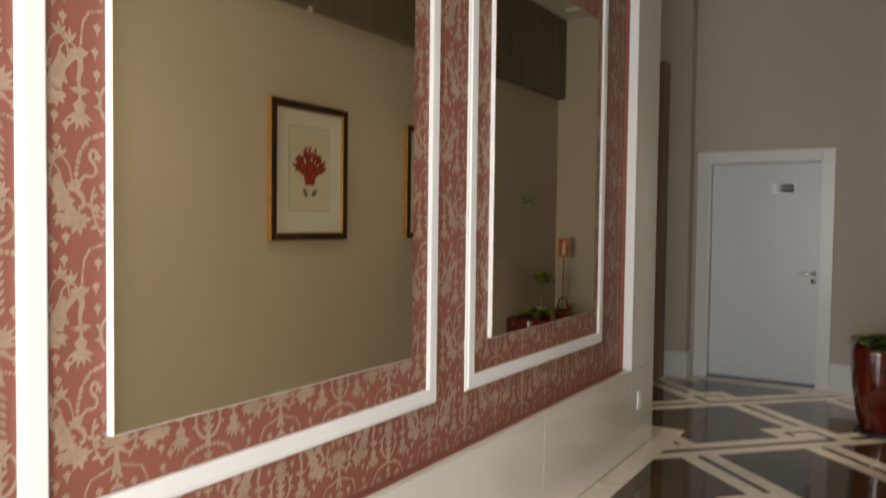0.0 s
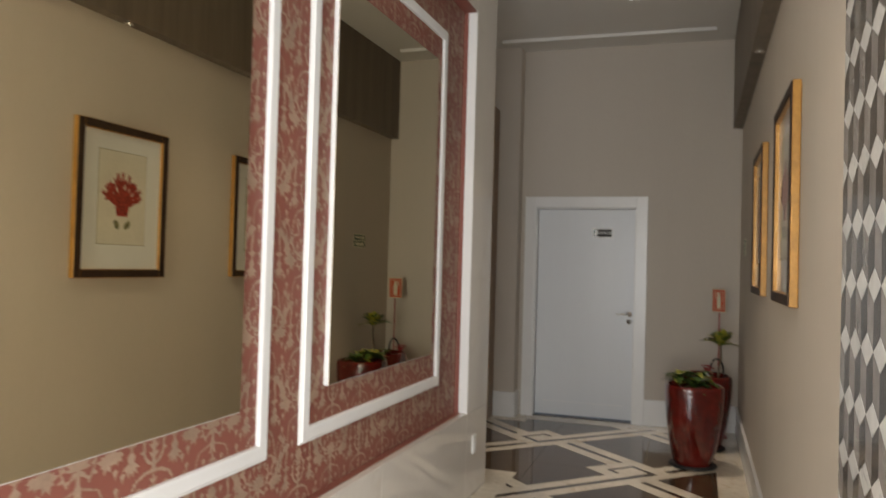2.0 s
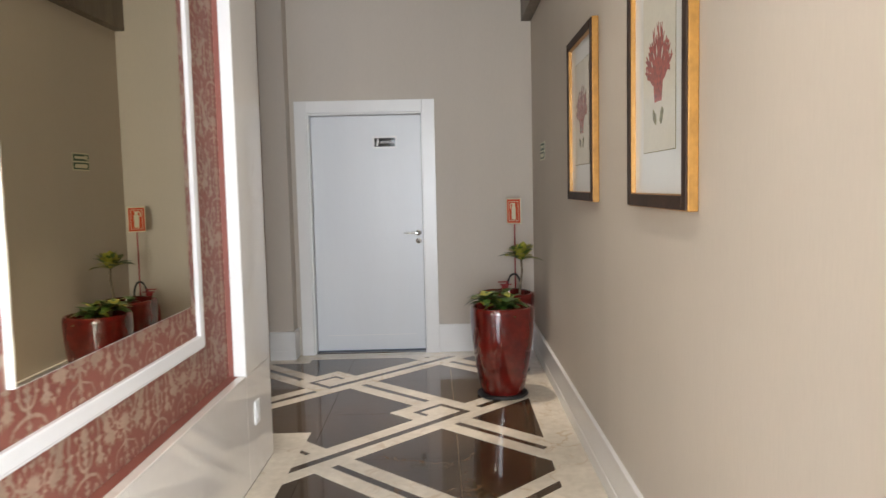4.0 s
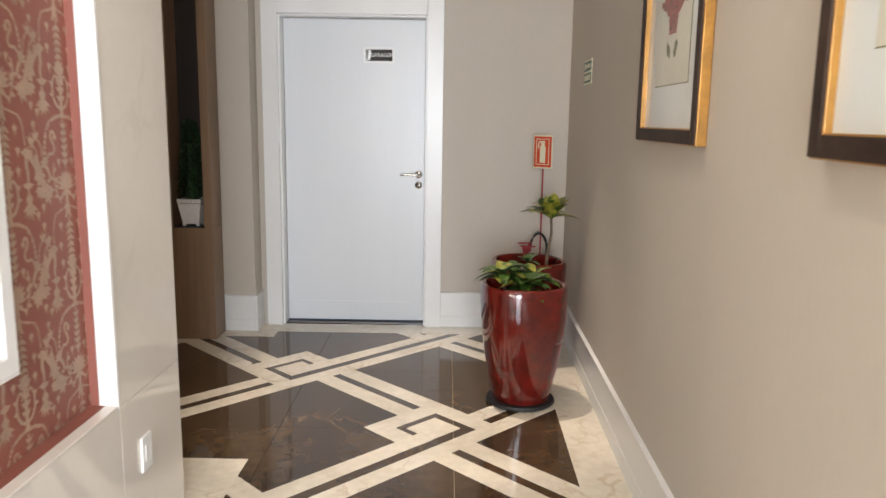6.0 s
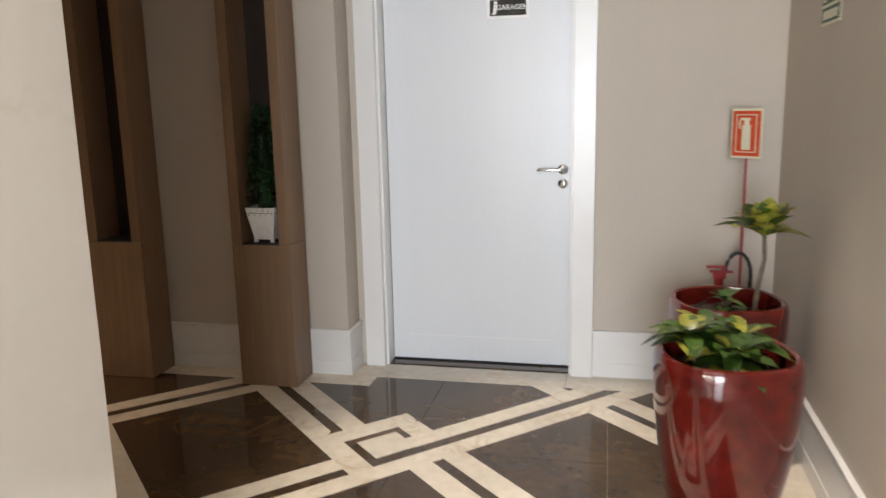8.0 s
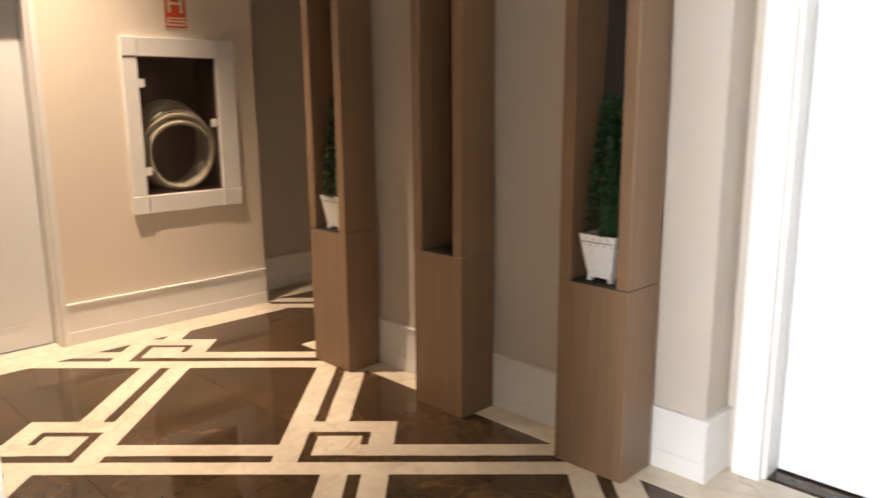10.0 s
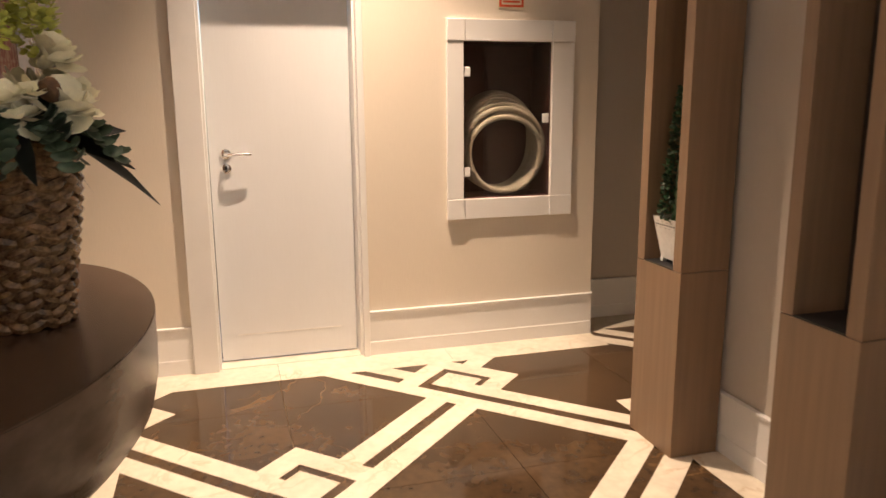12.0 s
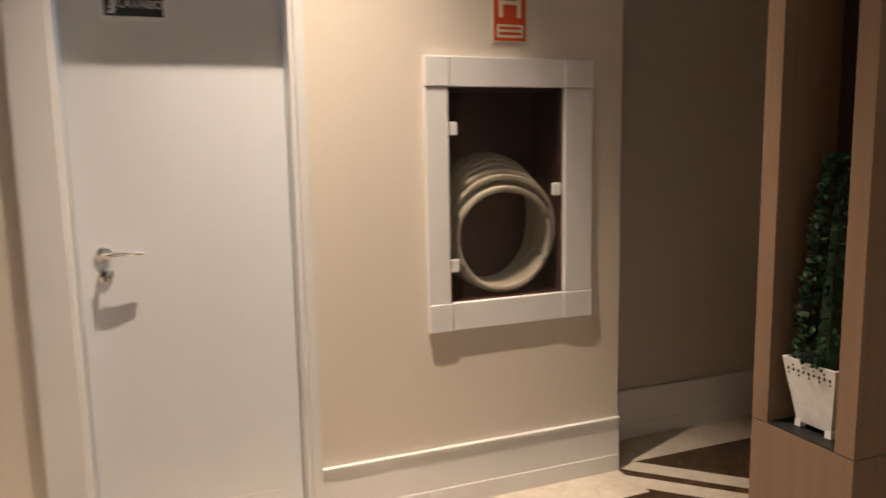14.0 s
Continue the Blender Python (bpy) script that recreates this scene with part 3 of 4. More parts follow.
pm.from_pydata([(a, BY - 0.0505 + c, b) for a, b, c in pv], [], [f[::-1] for f in pf])
pm.materials.append(M["print"])
pr = new("wallpaper_print", pm)
pr.parent = wall_lobby
tagged(pr, "beige damask scrolls printed on the red wallpaper", kind="stuff")


# baseboards: a tall board with a slim cap
def board(name, a, b, out, label="tall white lacquered baseboard"):
    """A baseboard from a to b on the floor plan; out points into the room."""
    ax, ay = a
    bx, by = b
    ox, oy = out
    bm = bmesh.new()
    prof = ((0, 0.002), (0.016, 0.002), (0.016, 0.075), (0.013, 0.079), (0.013, BASE - 0.012), (0.021, BASE - 0.009), (0.021, BASE - 0.001), (0.018, BASE), (0, BASE))
    ra = [bm.verts.new((ax + ox * p, ay + oy * p, z)) for p, z in prof]
    rb = [bm.verts.new((bx + ox * p, by + oy * p, z)) for p, z in prof]
    for i in range(len(prof)):
        k = (i + 1) % len(prof)
        bm.faces.new((ra[i], ra[k], rb[k], rb[i]))
    bm.faces.new(ra[::-1])
    bm.faces.new(rb)
    bmesh.ops.recalc_face_normals(bm, faces=bm.faces[:])
    return structure(name, bm, M["white"], label)


C0, C1 = D0 - 0.104, D1 + 0.108       # casing of the garage door
board("baseboard_1", (C1 + 0.001, DY - 0.001), (rx(DY) - 0.001, DY - 0.001), (0, -1))
board("baseboard_2", (-3.798, CY - 0.001), (WX - 0.002, CY - 0.001), (0, -1))
board("baseboard_3", (WX + 0.001, CY - 0.02), (WX + 0.001, DY - 0.001), (1, 0))
board("baseboard_4", (rx(ME) - 0.001, ME), (rx(DY - 0.024) - 0.001, DY - 0.024), (-1, 0.0))
board("baseboard_5", (HX + 0.001, Q1 + 0.035), (HX + 0.001, 8.455), (1, 0))
board("baseboard_6", (HX + 0.001, BY + 0.004), (HX + 0.001, 6.238), (1, 0))
board("baseboard_7", (-5.274, 8.4555), (-5.274, 11.09), (1, 0))

# ---- doors ----
def casing(parent, w0, w1, top, side, far, depth=0.1):
    """Door lining and casing in the door's own plane: x across, y out of the wall towards the room is negative."""
    part("casing", boxes((w0 - side, -0.034, 0.0, w0 + 0.0, 0.001, top + side, 0.003)), M["white"], parent)
    part("casing", boxes((w1 - 0.0, -0.034, 0.0, w1 + far, 0.001, top + side, 0.003)), M["white"], parent)
    part("casing", boxes((w0 + 0.0005, -0.034, top, w1 - 0.0005, 0.001, top + side, 0.003)), M["white"], parent)
    part("lining", boxes((w0 - 0.018, 0.002, 0, w0 + 0.012, depth + 0.06, top, 0.001), (w1 - 0.012, 0.002, 0, w1 + 0.018, depth + 0.06, top, 0.001), (w0 + 0.0125, 0.002, top - 0.012, w1 - 0.0125, depth + 0.06, top + 0.018, 0.001)), M["white"], parent)


def lever(parent, x, z, y, way):
    """A lever handle with a round rose and a keyhole rose below."""
    bm = lathe([(0, 0), (0.026, 0), (0.026, 0.006), (0.022, 0.009), (0, 0.009)], 24)
    bmesh.ops.rotate(bm, verts=bm.verts[:], cent=(0, 0, 0), matrix=Matrix.Rotation(radians(90), 3, "X"))
    bmesh.ops.translate(bm, verts=bm.verts[:], vec=(x, y, z))
    h = part("door_handle", smooth(bm), M["chrome"], parent, "polished chrome lever handle")
    bm = tube(bmesh.new(), [(x, y - 0.008, z), (x, y - 0.04, z), (x + way * 0.012, y - 0.052, z), (x + way * 0.06, y - 0.053, z + 0.002), (x + way * 0.125, y - 0.048, z - 0.001)], [0.0095, 0.0095, 0.0095, 0.0085, 0.007], 12)
    part("lever", smooth(bm), M["chrome"], h)
    bm = lathe([(0, 0), (0.025, 0), (0.025, 0.006), (0.021, 0.009), (0, 0.009)], 24)
    bmesh.ops.rotate(bm, verts=bm.verts[:], cent=(0, 0, 0), matrix=Matrix.Rotation(radians(90), 3, "X"))
    bmesh.ops.translate(bm, verts=bm.verts[:], vec=(x, y, z - 0.072))
    k = part("keyhole_rose", smooth(bm), M["chrome"], parent, "polished chrome keyhole rose")
    part("cylinder", boxes((x - 0.005, y - 0.012, z - 0.088, x + 0.005, y - 0.009, z - 0.058, 0.001)), M["black"], k)


def door_sign(parent, x, z, y, text, size):
    s = part("sign_plate", boxes((x - 0.105, y - 0.004, z - 0.052, x + 0.105, y, z + 0.052, 0.002)), M["sign_white"], parent, "white-rimmed black door sign")
    part("sign_field", boxes((x - 0.091, y - 0.0052, z - 0.038, x + 0.091, y - 0.004, z + 0.038)), M["gloss_black"], s)
    words("sign_text", text, size, pose(x + 0.022, y - 0.0056, z, 90, 0, 0), M["sign_white"], s)
    bm = bmesh.new()
    for k in range(4):
        c = [(x - 0.082 + 0.005 * k, z - 0.03 + 0.016 * k), (x - 0.064 + 0.003 * k, z - 0.032 + 0.016 * k), (x - 0.052, z - 0.012 + 0.014 * k), (x - 0.07, z - 0.018 + 0.016 * k)]
        bm.faces.new([bm.verts.new((a, y - 0.0056, b)) for a, b in c])
    part("sign_mark", bm, M["sign_white"], s)


def door(name, label, m, w, text, size, handle_x, way, sign_x):
    d = structure(name, boxes((0.016, 0.10, 0.012, w - 0.016, 0.14, DZ - 0.016, 0.002)), M["door_white"], label)
    d.matrix_basis = m
    casing(d, 0.0, w, DZ, 0.104 if way < 0 else 0.122, 0.108 if way < 0 else 0.034)
    part("kick_plate", boxes((0.10, 0.0985, 0.145, w - 0.10, 0.0995, 0.150)), M["white"], d)
    lever(d, handle_x, 1.055 if way < 0 else 1.095, 0.0995, way)
    door_sign(d, sign_x, 1.855 if way < 0 else 1.915, 0.0995, text, size)
    return d


door("door_1", "closed white door lettered GARAGEM with a chrome lever", pose(D0, DY, 0), D1 - D0, "GARAGEM", 0.034, D1 - D0 - 0.055, -1, 0.66)
door("door_2", "closed white door lettered LAVABO with a chrome lever", pose(HX, Q0, 0, 0, 0, 90), Q1 - Q0, "LAVABO", 0.037, 0.095, 1, 0.248)
structure("trim_5", boxes((D0 + 0.012, DY + 0.02, -0.011, D1 - 0.012, DY + 0.16, 0.004)), M["dark_floor"], "dark marble threshold under the white door")
structure("trim_6", boxes((HX - 0.16, Q0 + 0.012, -0.011, HX, Q1 - 0.012, 0.004)), M["cream_floor"], "cream marble threshold under the white door")


# ---- wooden columns ----
def column(x0, label):
    w, d, zb, top, st = 0.302, CY - 0.004 - 8.02, 0.730, 3.06, 0.052
    c = thing("wooden_column", pose(x0, 8.02, 0), label, "display column", "wooden columns along the lobby wall")
    d2 = d - 0.022
    part("pedestal", boxes((0, 0, 0.002, w, d2, zb, 0.0015)), M["wood"], c)
    part("side_panel", boxes((0, 0, zb + 0.003, st, d2, top, 0.0015)), M["wood"], c)
    part("side_panel", boxes((w - st, 0, zb + 0.003, w, d2, top, 0.0015)), M["wood"], c)
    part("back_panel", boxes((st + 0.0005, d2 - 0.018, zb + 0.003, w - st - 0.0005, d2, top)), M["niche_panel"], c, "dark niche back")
    part("top_panel", boxes((st + 0.0005, 0.001, top - 0.04, w - st - 0.0005, d2 - 0.0185, top)), M["wood"], c)
    part("niche_floor", boxes((st + 0.0005, 0.002, zb + 0.0005, w - st - 0.0005, d2 - 0.0185, zb + 0.006)), M["black"], c)
    return c


COLS = (-2.160, -2.972, -3.786)
column(COLS[0], "taupe wood column with a tall niche holding a potted topiary")
column(COLS[1], "taupe wood column with a tall empty niche")
column(COLS[2], "taupe wood column with a tall niche holding a potted topiary")


def topiary(x, y, z, hgt):
    """A slim clipped cone of small leaves in a square flared metal pot."""
    p = thing("potted_topiary", pose(x, y, z), "clipped green topiary in a white pierced metal pot", "potted plant", "topiaries in the column niches")
    bm = bmesh.new()
    rows = ((0.050, 0.014), (0.078, 0.175), (0.072, 0.175), (0.046, 0.02))
    rings = []
    for r, zz in rows:
        rings.append([bm.verts.new((sx * r, sy * r, zz)) for sx, sy in ((-1, -1), (1, -1), (1, 1), (-1, 1))])
    for a, b in zip(rings, rings[1:]):
        for i in range(4):
            bm.faces.new((a[i], a[(i + 1) % 4], b[(i + 1) % 4], b[i]))
    bm.faces.new(rings[-1])
    bm.faces.new(rings[0][::-1])
    for sx, sy in ((-1, -1), (1, -1), (1, 1), (-1, 1)):
        box(bm, sx * 0.044 - 0.009, sy * 0.044 - 0.009, 0, sx * 0.044 + 0.009, sy * 0.044 + 0.009, 0.018)
    bmesh.ops.recalc_face_normals(bm, faces=bm.faces[:])
    pot = part("pot", bm, M["white_pot"], p, "flared white pot")
    bm = bmesh.new()
    for s in range(4):
        for k in range(9):
            a = -0.06 + 0.015 * k
            q = Matrix.Rotation(radians(90 * s), 3, "Z")
            r = 0.0745
            for zz, rad in ((0.148, 0.0042), (0.160 if k % 2 else 0.137, 0.003)):
                c = [q @ Vector((a + rad * math.cos(u), -(r + (zz - 0.150) * 0.174), zz + rad * math.sin(u))) for u in (0, 1.05, 2.1, 3.14, 4.19, 5.24)]
                bm.faces.new([bm.verts.new(v) for v in c])
    part("piercing", bm, M["black"], pot, "row of pierced dots")
    rnd = random.Random(int(abs(x) * 1000))
    bm = bmesh.new()
    for k in range(1500):
        t = rnd.random() ** 0.9
        rad = (0.088 - 0.058 * t) * (0.72 + 0.33 * rnd.random())
        a = rnd.random() * 2 * math.pi
        c = Vector((rad * math.cos(a), rad * math.sin(a), 0.165 + t * hgt))
        u = Vector((math.cos(a) + rnd.uniform(-1, 1), math.sin(a) + rnd.uniform(-1, 1), rnd.uniform(-0.2, 1.2))).normalized()
        v = u.cross(Vector((rnd.uniform(-1, 1), rnd.uniform(-1, 1), rnd.uniform(-1, 1)))).normalized()
        ln, wd = rnd.uniform(0.013, 0.024), rnd.uniform(0.005, 0.009)
        bm.faces.new([bm.verts.new(q) for q in (c, c + u * ln * 0.5 + v * wd, c + u * ln, c + u * ln * 0.5 - v * wd)])
    tube(bm, [(0, 0, 0.1), (0, 0, 0.165 + hgt * 0.9)], [0.045, 0.012], 7)
    part("foliage", bm, M["topiary"], p, "dense small green leaves")
    return p


topiary(COLS[0] + 0.151, 8.115, 0.737, 0.50)
topiary(COLS[2] + 0.151, 8.115, 0.737, 0.50)


# ---- red pots with crotons ----
def croton_head(bm, at, n, ln, rnd, spread=1.0, gold=0.28):
    for k in range(n):
        a = k * 2.4 + rnd.uniform(-0.3, 0.3)
        rise = rnd.uniform(0.15, 1.1) / spread
        d = Vector((math.cos(a), math.sin(a), rise)).normalized()
        s = d.cross(Vector((0, 0, 1))).normalized()
        L, W = ln * rnd.uniform(0.75, 1.15), ln * rnd.uniform(0.17, 0.25)
        rows = []
        for t, w in ((0, 0.25), (0.25, 0.8), (0.5, 1.0), (0.75, 0.75), (1.0, 0.05)):
            c = Vector(at) + d * L * t + Vector((0, 0, -0.35 * L * t * t * (1.4 - rise * 0.5)))
            up = Vector((0, 0, 0.25 * W * w))
            rows.append([bm.verts.new(c - s * W * w + up), bm.verts.new(c), bm.verts.new(c + s * W * w + up)])
        yellow = rnd.random() < gold
        for p, q in zip(rows, rows[1:]):
            for i in (0, 1):
                f = bm.faces.new((p[i], p[i + 1], q[i + 1], q[i]))
                f.material_index = 1 if (yellow and rnd.random() < 0.7) else 0
                f.smooth = True


def big_pot(x, y, label, heads, stem=None, seed=1):
    p = thing("potted_croton", pose(x, y, 0), label, "potted plant", "red pots in the corridor corner")
    part("saucer", smooth(lathe([(0, 0.001), (0.165, 0.001), (0.178, 0.012), (0.172, 0.024), (0, 0.024)], 40)), M["rubber"], p, "black saucer")
    prof = [(0, 0.025), (0.140, 0.025), (0.150, 0.045), (0.168, 0.12), (0.190, 0.24), (0.207, 0.36), (0.217, 0.46), (0.221, 0.54), (0.221, 0.592), (0.219, 0.612), (0.213, 0.624), (0.203, 0.628), (0.193, 0.623), (0.188, 0.60), (0.185, 0.54), (0, 0.54)]
    bm = lathe(prof, 56)
    for v in bm.verts:
        g = 1 - 0.036 * math.cos(4 * (math.atan2(v.co.y, v.co.x) - radians(12))) * min(1, v.co.z / 0.3)
        v.co.x, v.co.y = v.co.x * g, v.co.y * g
    part("pot", smooth(bm), M["red_glaze"], p, "glossy oxblood glazed pot")
    bm = lathe([(0.182, 0.555), (0.12, 0.567), (0.05, 0.572), (0, 0.575)], 24)
    rnd = random.Random(seed)
    for v in bm.verts:
        v.co.z += rnd.uniform(-0.006, 0.006)
    for k in range(40):
        a, r = rnd.random() * 6.28, rnd.random() * 0.16
        bmesh.ops.create_cube(bm, size=0.014, matrix=pose(r * math.cos(a), r * math.sin(a), 0.572, rnd.uniform(0, 90), rnd.uniform(0, 90), rnd.uniform(0, 90)))
    part("soil", bm, M["soil"], p, "dark bark mulch")
    bm = bmesh.new()
    for hx, hy, hz, n, ln in heads:
        part("stem", smooth(tube(bmesh.new(), [(hx * 0.8, hy * 0.8, 0.56), (hx, hy, hz)], 0.007, 6)), M["stem"], p)
        croton_head(bm, (hx, hy, hz), n, ln, rnd)
        croton_head(bm, (hx, hy, hz - 0.03), n // 2, ln * 1.1, rnd, 1.6)
    if stem:
        sx, sy, sz = stem
        part("stem", smooth(tube(bmesh.new(), [(sx - 0.02, sy, 0.56), (sx - 0.012, sy, 0.66), (sx + 0.006, sy, 0.78), (sx, sy, sz)], [0.010, 0.009, 0.008, 0.008], 8)), M["stem"], p)
        croton_head(bm, (sx, sy, sz - 0.03), 14, 0.205, rnd, 0.55, 0.8)
        croton_head(bm, (sx, sy, sz - 0.01), 10, 0.16, rnd, 0.4, 0.9)
    part("leaves", bm, [M["leaf"], M["leaf_yellow"]], p, "green and yellow croton leaves")
    return p


big_pot(0.022, 7.03, "tall oxblood ceramic pot with low green and yellow crotons", ((-0.115, -0.02, 0.675, 15, 0.135), (0.015, -0.06, 0.635, 16, 0.145), (0.055, 0.05, 0.655, 14, 0.13), (-0.05, 0.08, 0.66, 12, 0.135)), None, 3)
big_pot(0.115, 7.68, "tall oxblood ceramic pot with one long-stemmed croton", ((0.0, 0.06, 0.60, 8, 0.09),), (0.125, 0.02, 0.90), 8)


# ---- extinguisher on its stand ----
def extinguisher():
    e = thing("fire_extinguisher_stand", pose(0.215, 8.20, 0), "red fire extinguisher on a slim stand topped by its sign", "fire extinguisher")
    part("base", smooth(lathe([(0, 0.002), (0.12, 0.002), (0.12, 0.012), (0.11, 0.018), (0, 0.018)], 32)), M["pole"], e)
    part("pole", smooth(tube(bmesh.new(), [(0.035, 0.03, 0.018), (0.035, 0.03, 1.14)], 0.006, 10)), M["pole"], e)
    s = part("sign_plate", boxes((-0.075, 0.0, 0.0, 0.075, 0.006, 0.217, 0.002)), M["lumi"], e, "cream-rimmed orange extinguisher sign")
    s.matrix_basis = pose(0.028, 0.020, 1.128, 0, 0, -42)
    part("sign_field", boxes((-0.067, -0.0014, 0.010, 0.067, -0.0002, 0.207)), M["orange"], s)
    bm = boxes((-0.050, -0.0028, 0.026, -0.046, -0.0016, 0.192), (0.046, -0.0028, 0.026, 0.050, -0.0016, 0.192), (-0.0455, -0.0028, 0.026, 0.0455, -0.0016, 0.030), (-0.0455, -0.0028, 0.188, 0.0455, -0.0016, 0.192),
               (-0.020, -0.0028, 0.038, 0.022, -0.0016, 0.146), (-0.012, -0.0028, 0.1465, 0.014, -0.0016, 0.166), (-0.030, -0.0028, 0.1665, 0.018, -0.0016, 0.177), (-0.036, -0.0028, 0.130, -0.028, -0.0016, 0.1655))
    part("sign_picture", bm, M["lumi"], s)
    part("cylinder", smooth(lathe([(0, 0.02), (0.072, 0.02), (0.078, 0.035), (0.078, 0.46), (0.068, 0.51), (0.035, 0.545), (0.020, 0.555), (0.020, 0.585), (0, 0.585)], 32, center=(-0.06, 0))), M["pole"], e, "red pressure cylinder")
    part("valve", boxes((-0.085, -0.012, 0.585, -0.03, 0.012, 0.612, 0.003), (-0.10, -0.009, 0.612, 0.0, 0.009, 0.622, 0.002), (-0.115, -0.009, 0.634, -0.03, 0.009, 0.644, 0.002), (-0.05, -0.007, 0.62, -0.035, 0.007, 0.645, 0.002)), M["pole"], e, "red squeeze valve")
    pts = [(-0.035 + 0.055 * (1 - math.cos(a)), 0, 0.60 + 0.105 * math.sin(a)) for a in [i * math.pi / 14 for i in range(15)]] + [(0.07, 0, 0.5), (0.055, 0, 0.36)]
    part("hose", smooth(tube(bmesh.new(), pts, 0.0085, 9)), M["rubber"], e, "black rubber hose")


extinguisher()


# ---- framed prints on the right-hand wall ----
def framed_print(y0, y1, z0, z1, seed):
    w, h = y1 - y0, z1 - z0
    slope = math.degrees(math.atan(SLOPE))
    # local x runs towards the corridor's start, local y is into the wall
    p = thing("framed_print", pose(rx((y0 + y1) / 2), (y0 + y1) / 2, z0, 0, 0, -90 - slope), "coral print in a gold-sided dark wooden frame", "picture", "framed prints along the corridor")
    a, f, d = w / 2, 0.050, 0.033
    for x0, x1, q0, q1 in ((-a, -a + f, 0, h), (a - f, a, 0, h), (-a + f, a - f, 0, f), (-a + f, a - f, h - f, h)):
        part("frame_bar", boxes((x0 + 0.0004, -d, q0, x1 - 0.0004, -0.001, q1, 0.003)), M["gold"], p, "gilded side")
        part("frame_face", boxes((x0 + 0.004, -d - 0.006, q0 + 0.004, x1 - 0.004, -d + 0.001, q1 - 0.004, 0.002)), M["frame_dark"], p, "dark wooden face")
    part("mount", boxes((-a + f, -0.016, f, a - f, -0.012, h - f)), M["mat_board"], p, "white mount")
    q = 0.17
    part("print_border", boxes((-a + q, -0.0172, q + 0.02, a - q, -0.0165, h - q + 0.02)), M["ink"], p)
    sheet = part("print_sheet", boxes((-a + q + 0.003, -0.0186, q + 0.023, a - q - 0.003, -0.0178, h - q + 0.017)), M["art_paper"], p, "aged paper print")
    rnd = random.Random(seed)
    bm = bmesh.new()

    def blade(x, z, ang, ln, wd):
        ca, sa = math.cos(ang), math.sin(ang)
        pts = ((0, -0.5), (0.5, -0.6), (1, -0.3), (1.05, 0.2), (0.5, 0.6), (0, 0.5))
        k = bm.faces.new([bm.verts.new((x + ca * t * ln - sa * u * wd, -0.0190 - 0.00006 * len(bm.faces) / 10, z + sa * t * ln + ca * u * wd)) for t, u in pts])
        return k

    cz = h * 0.47
    # a short foot, arms that fork twice, and blunt finger tips with paper showing between them
    for k in range(5):
        blade(0.014 * (k - 2), cz - 0.058, math.pi / 2 + 0.10 * (2 - k), 0.105, 0.028)
    for k in range(9):
        ang = math.pi / 2 + (k - 4) * 0.30 + rnd.uniform(-0.05, 0.05)
        ln = 0.122 - 0.016 * abs(k - 4) / 4 + rnd.uniform(-0.008, 0.008)
        x0, z0c = -0.004 * (k - 4), cz + 0.004
        blade(x0, z0c, ang, ln, 0.032)
        for f in (-1, 0, 1):
            a2 = ang + f * 0.30 + rnd.uniform(-0.08, 0.08)
            r2 = ln * (0.72 + 0.18 * (f == 0))
            x2, z2 = x0 + math.cos(ang) * r2, z0c + math.sin(ang) * r2
            l2 = rnd.uniform(0.055, 0.085) * (0.8 if abs(k - 4) == 4 else 1)
            blade(x2, z2, a2, l2, 0.014)
            blade(x2 + math.cos(a2) * l2 * 0.5, z2 + math.sin(a2) * l2 * 0.5, a2 + rnd.choice((-0.5, 0.5)), l2 * 0.55, 0.010)
    part("coral_drawing", bm, M["coral"], sheet, "red coral drawing")
    for sx in (-1, 1):
        bm = bmesh.new()
        c = [(sx * 0.042 + 0.021 * math.cos(u) + sx * 0.012 * math.sin(u), -0.0192, cz - 0.108 + 0.027 * math.sin(u) + 0.004 * math.cos(3 * u)) for u in [i * 0.4488 for i in range(14)]]
        bm.faces.new([bm.verts.new(v) for v in c])
        part("shell_drawing", bm, M["ink"], sheet)


framed_print(4.0635, 4.788, 1.366, 2.250, 2)
framed_print(5.505, 6.250, 1.364, 2.245, 5)

# wooden beam above the prints with two small picture spots
BZ = 2.85
structure("beam", prism([(rx(3.145) - 0.085, 3.145), (rx(DY) - 0.085, DY - 0.002), (rx(DY) - 0.001, DY - 0.002), (rx(3.145) - 0.001, 3.145)], BZ, H - 0.001), M["wood_dark"], "deep brown wooden valance along the top of the wall")
for yy in (4.40, 5.80):
    s = thing("picture_spot", pose(rx(yy) - 0.042, yy, BZ), "small chrome picture spotlight under the wooden valance", "spotlight", "picture spotlights")
    part("ring", smooth(lathe([(0.030, 0.0), (0.030, -0.006), (0.022, -0.008), (0.018, -0.002), (0.018, 0.0)], 24)), M["chrome"], s)
    part("lens", smooth(lathe([(0.018, -0.001), (0.010, -0.004), (0, -0.005)], 20)), M["sign_white"], s)

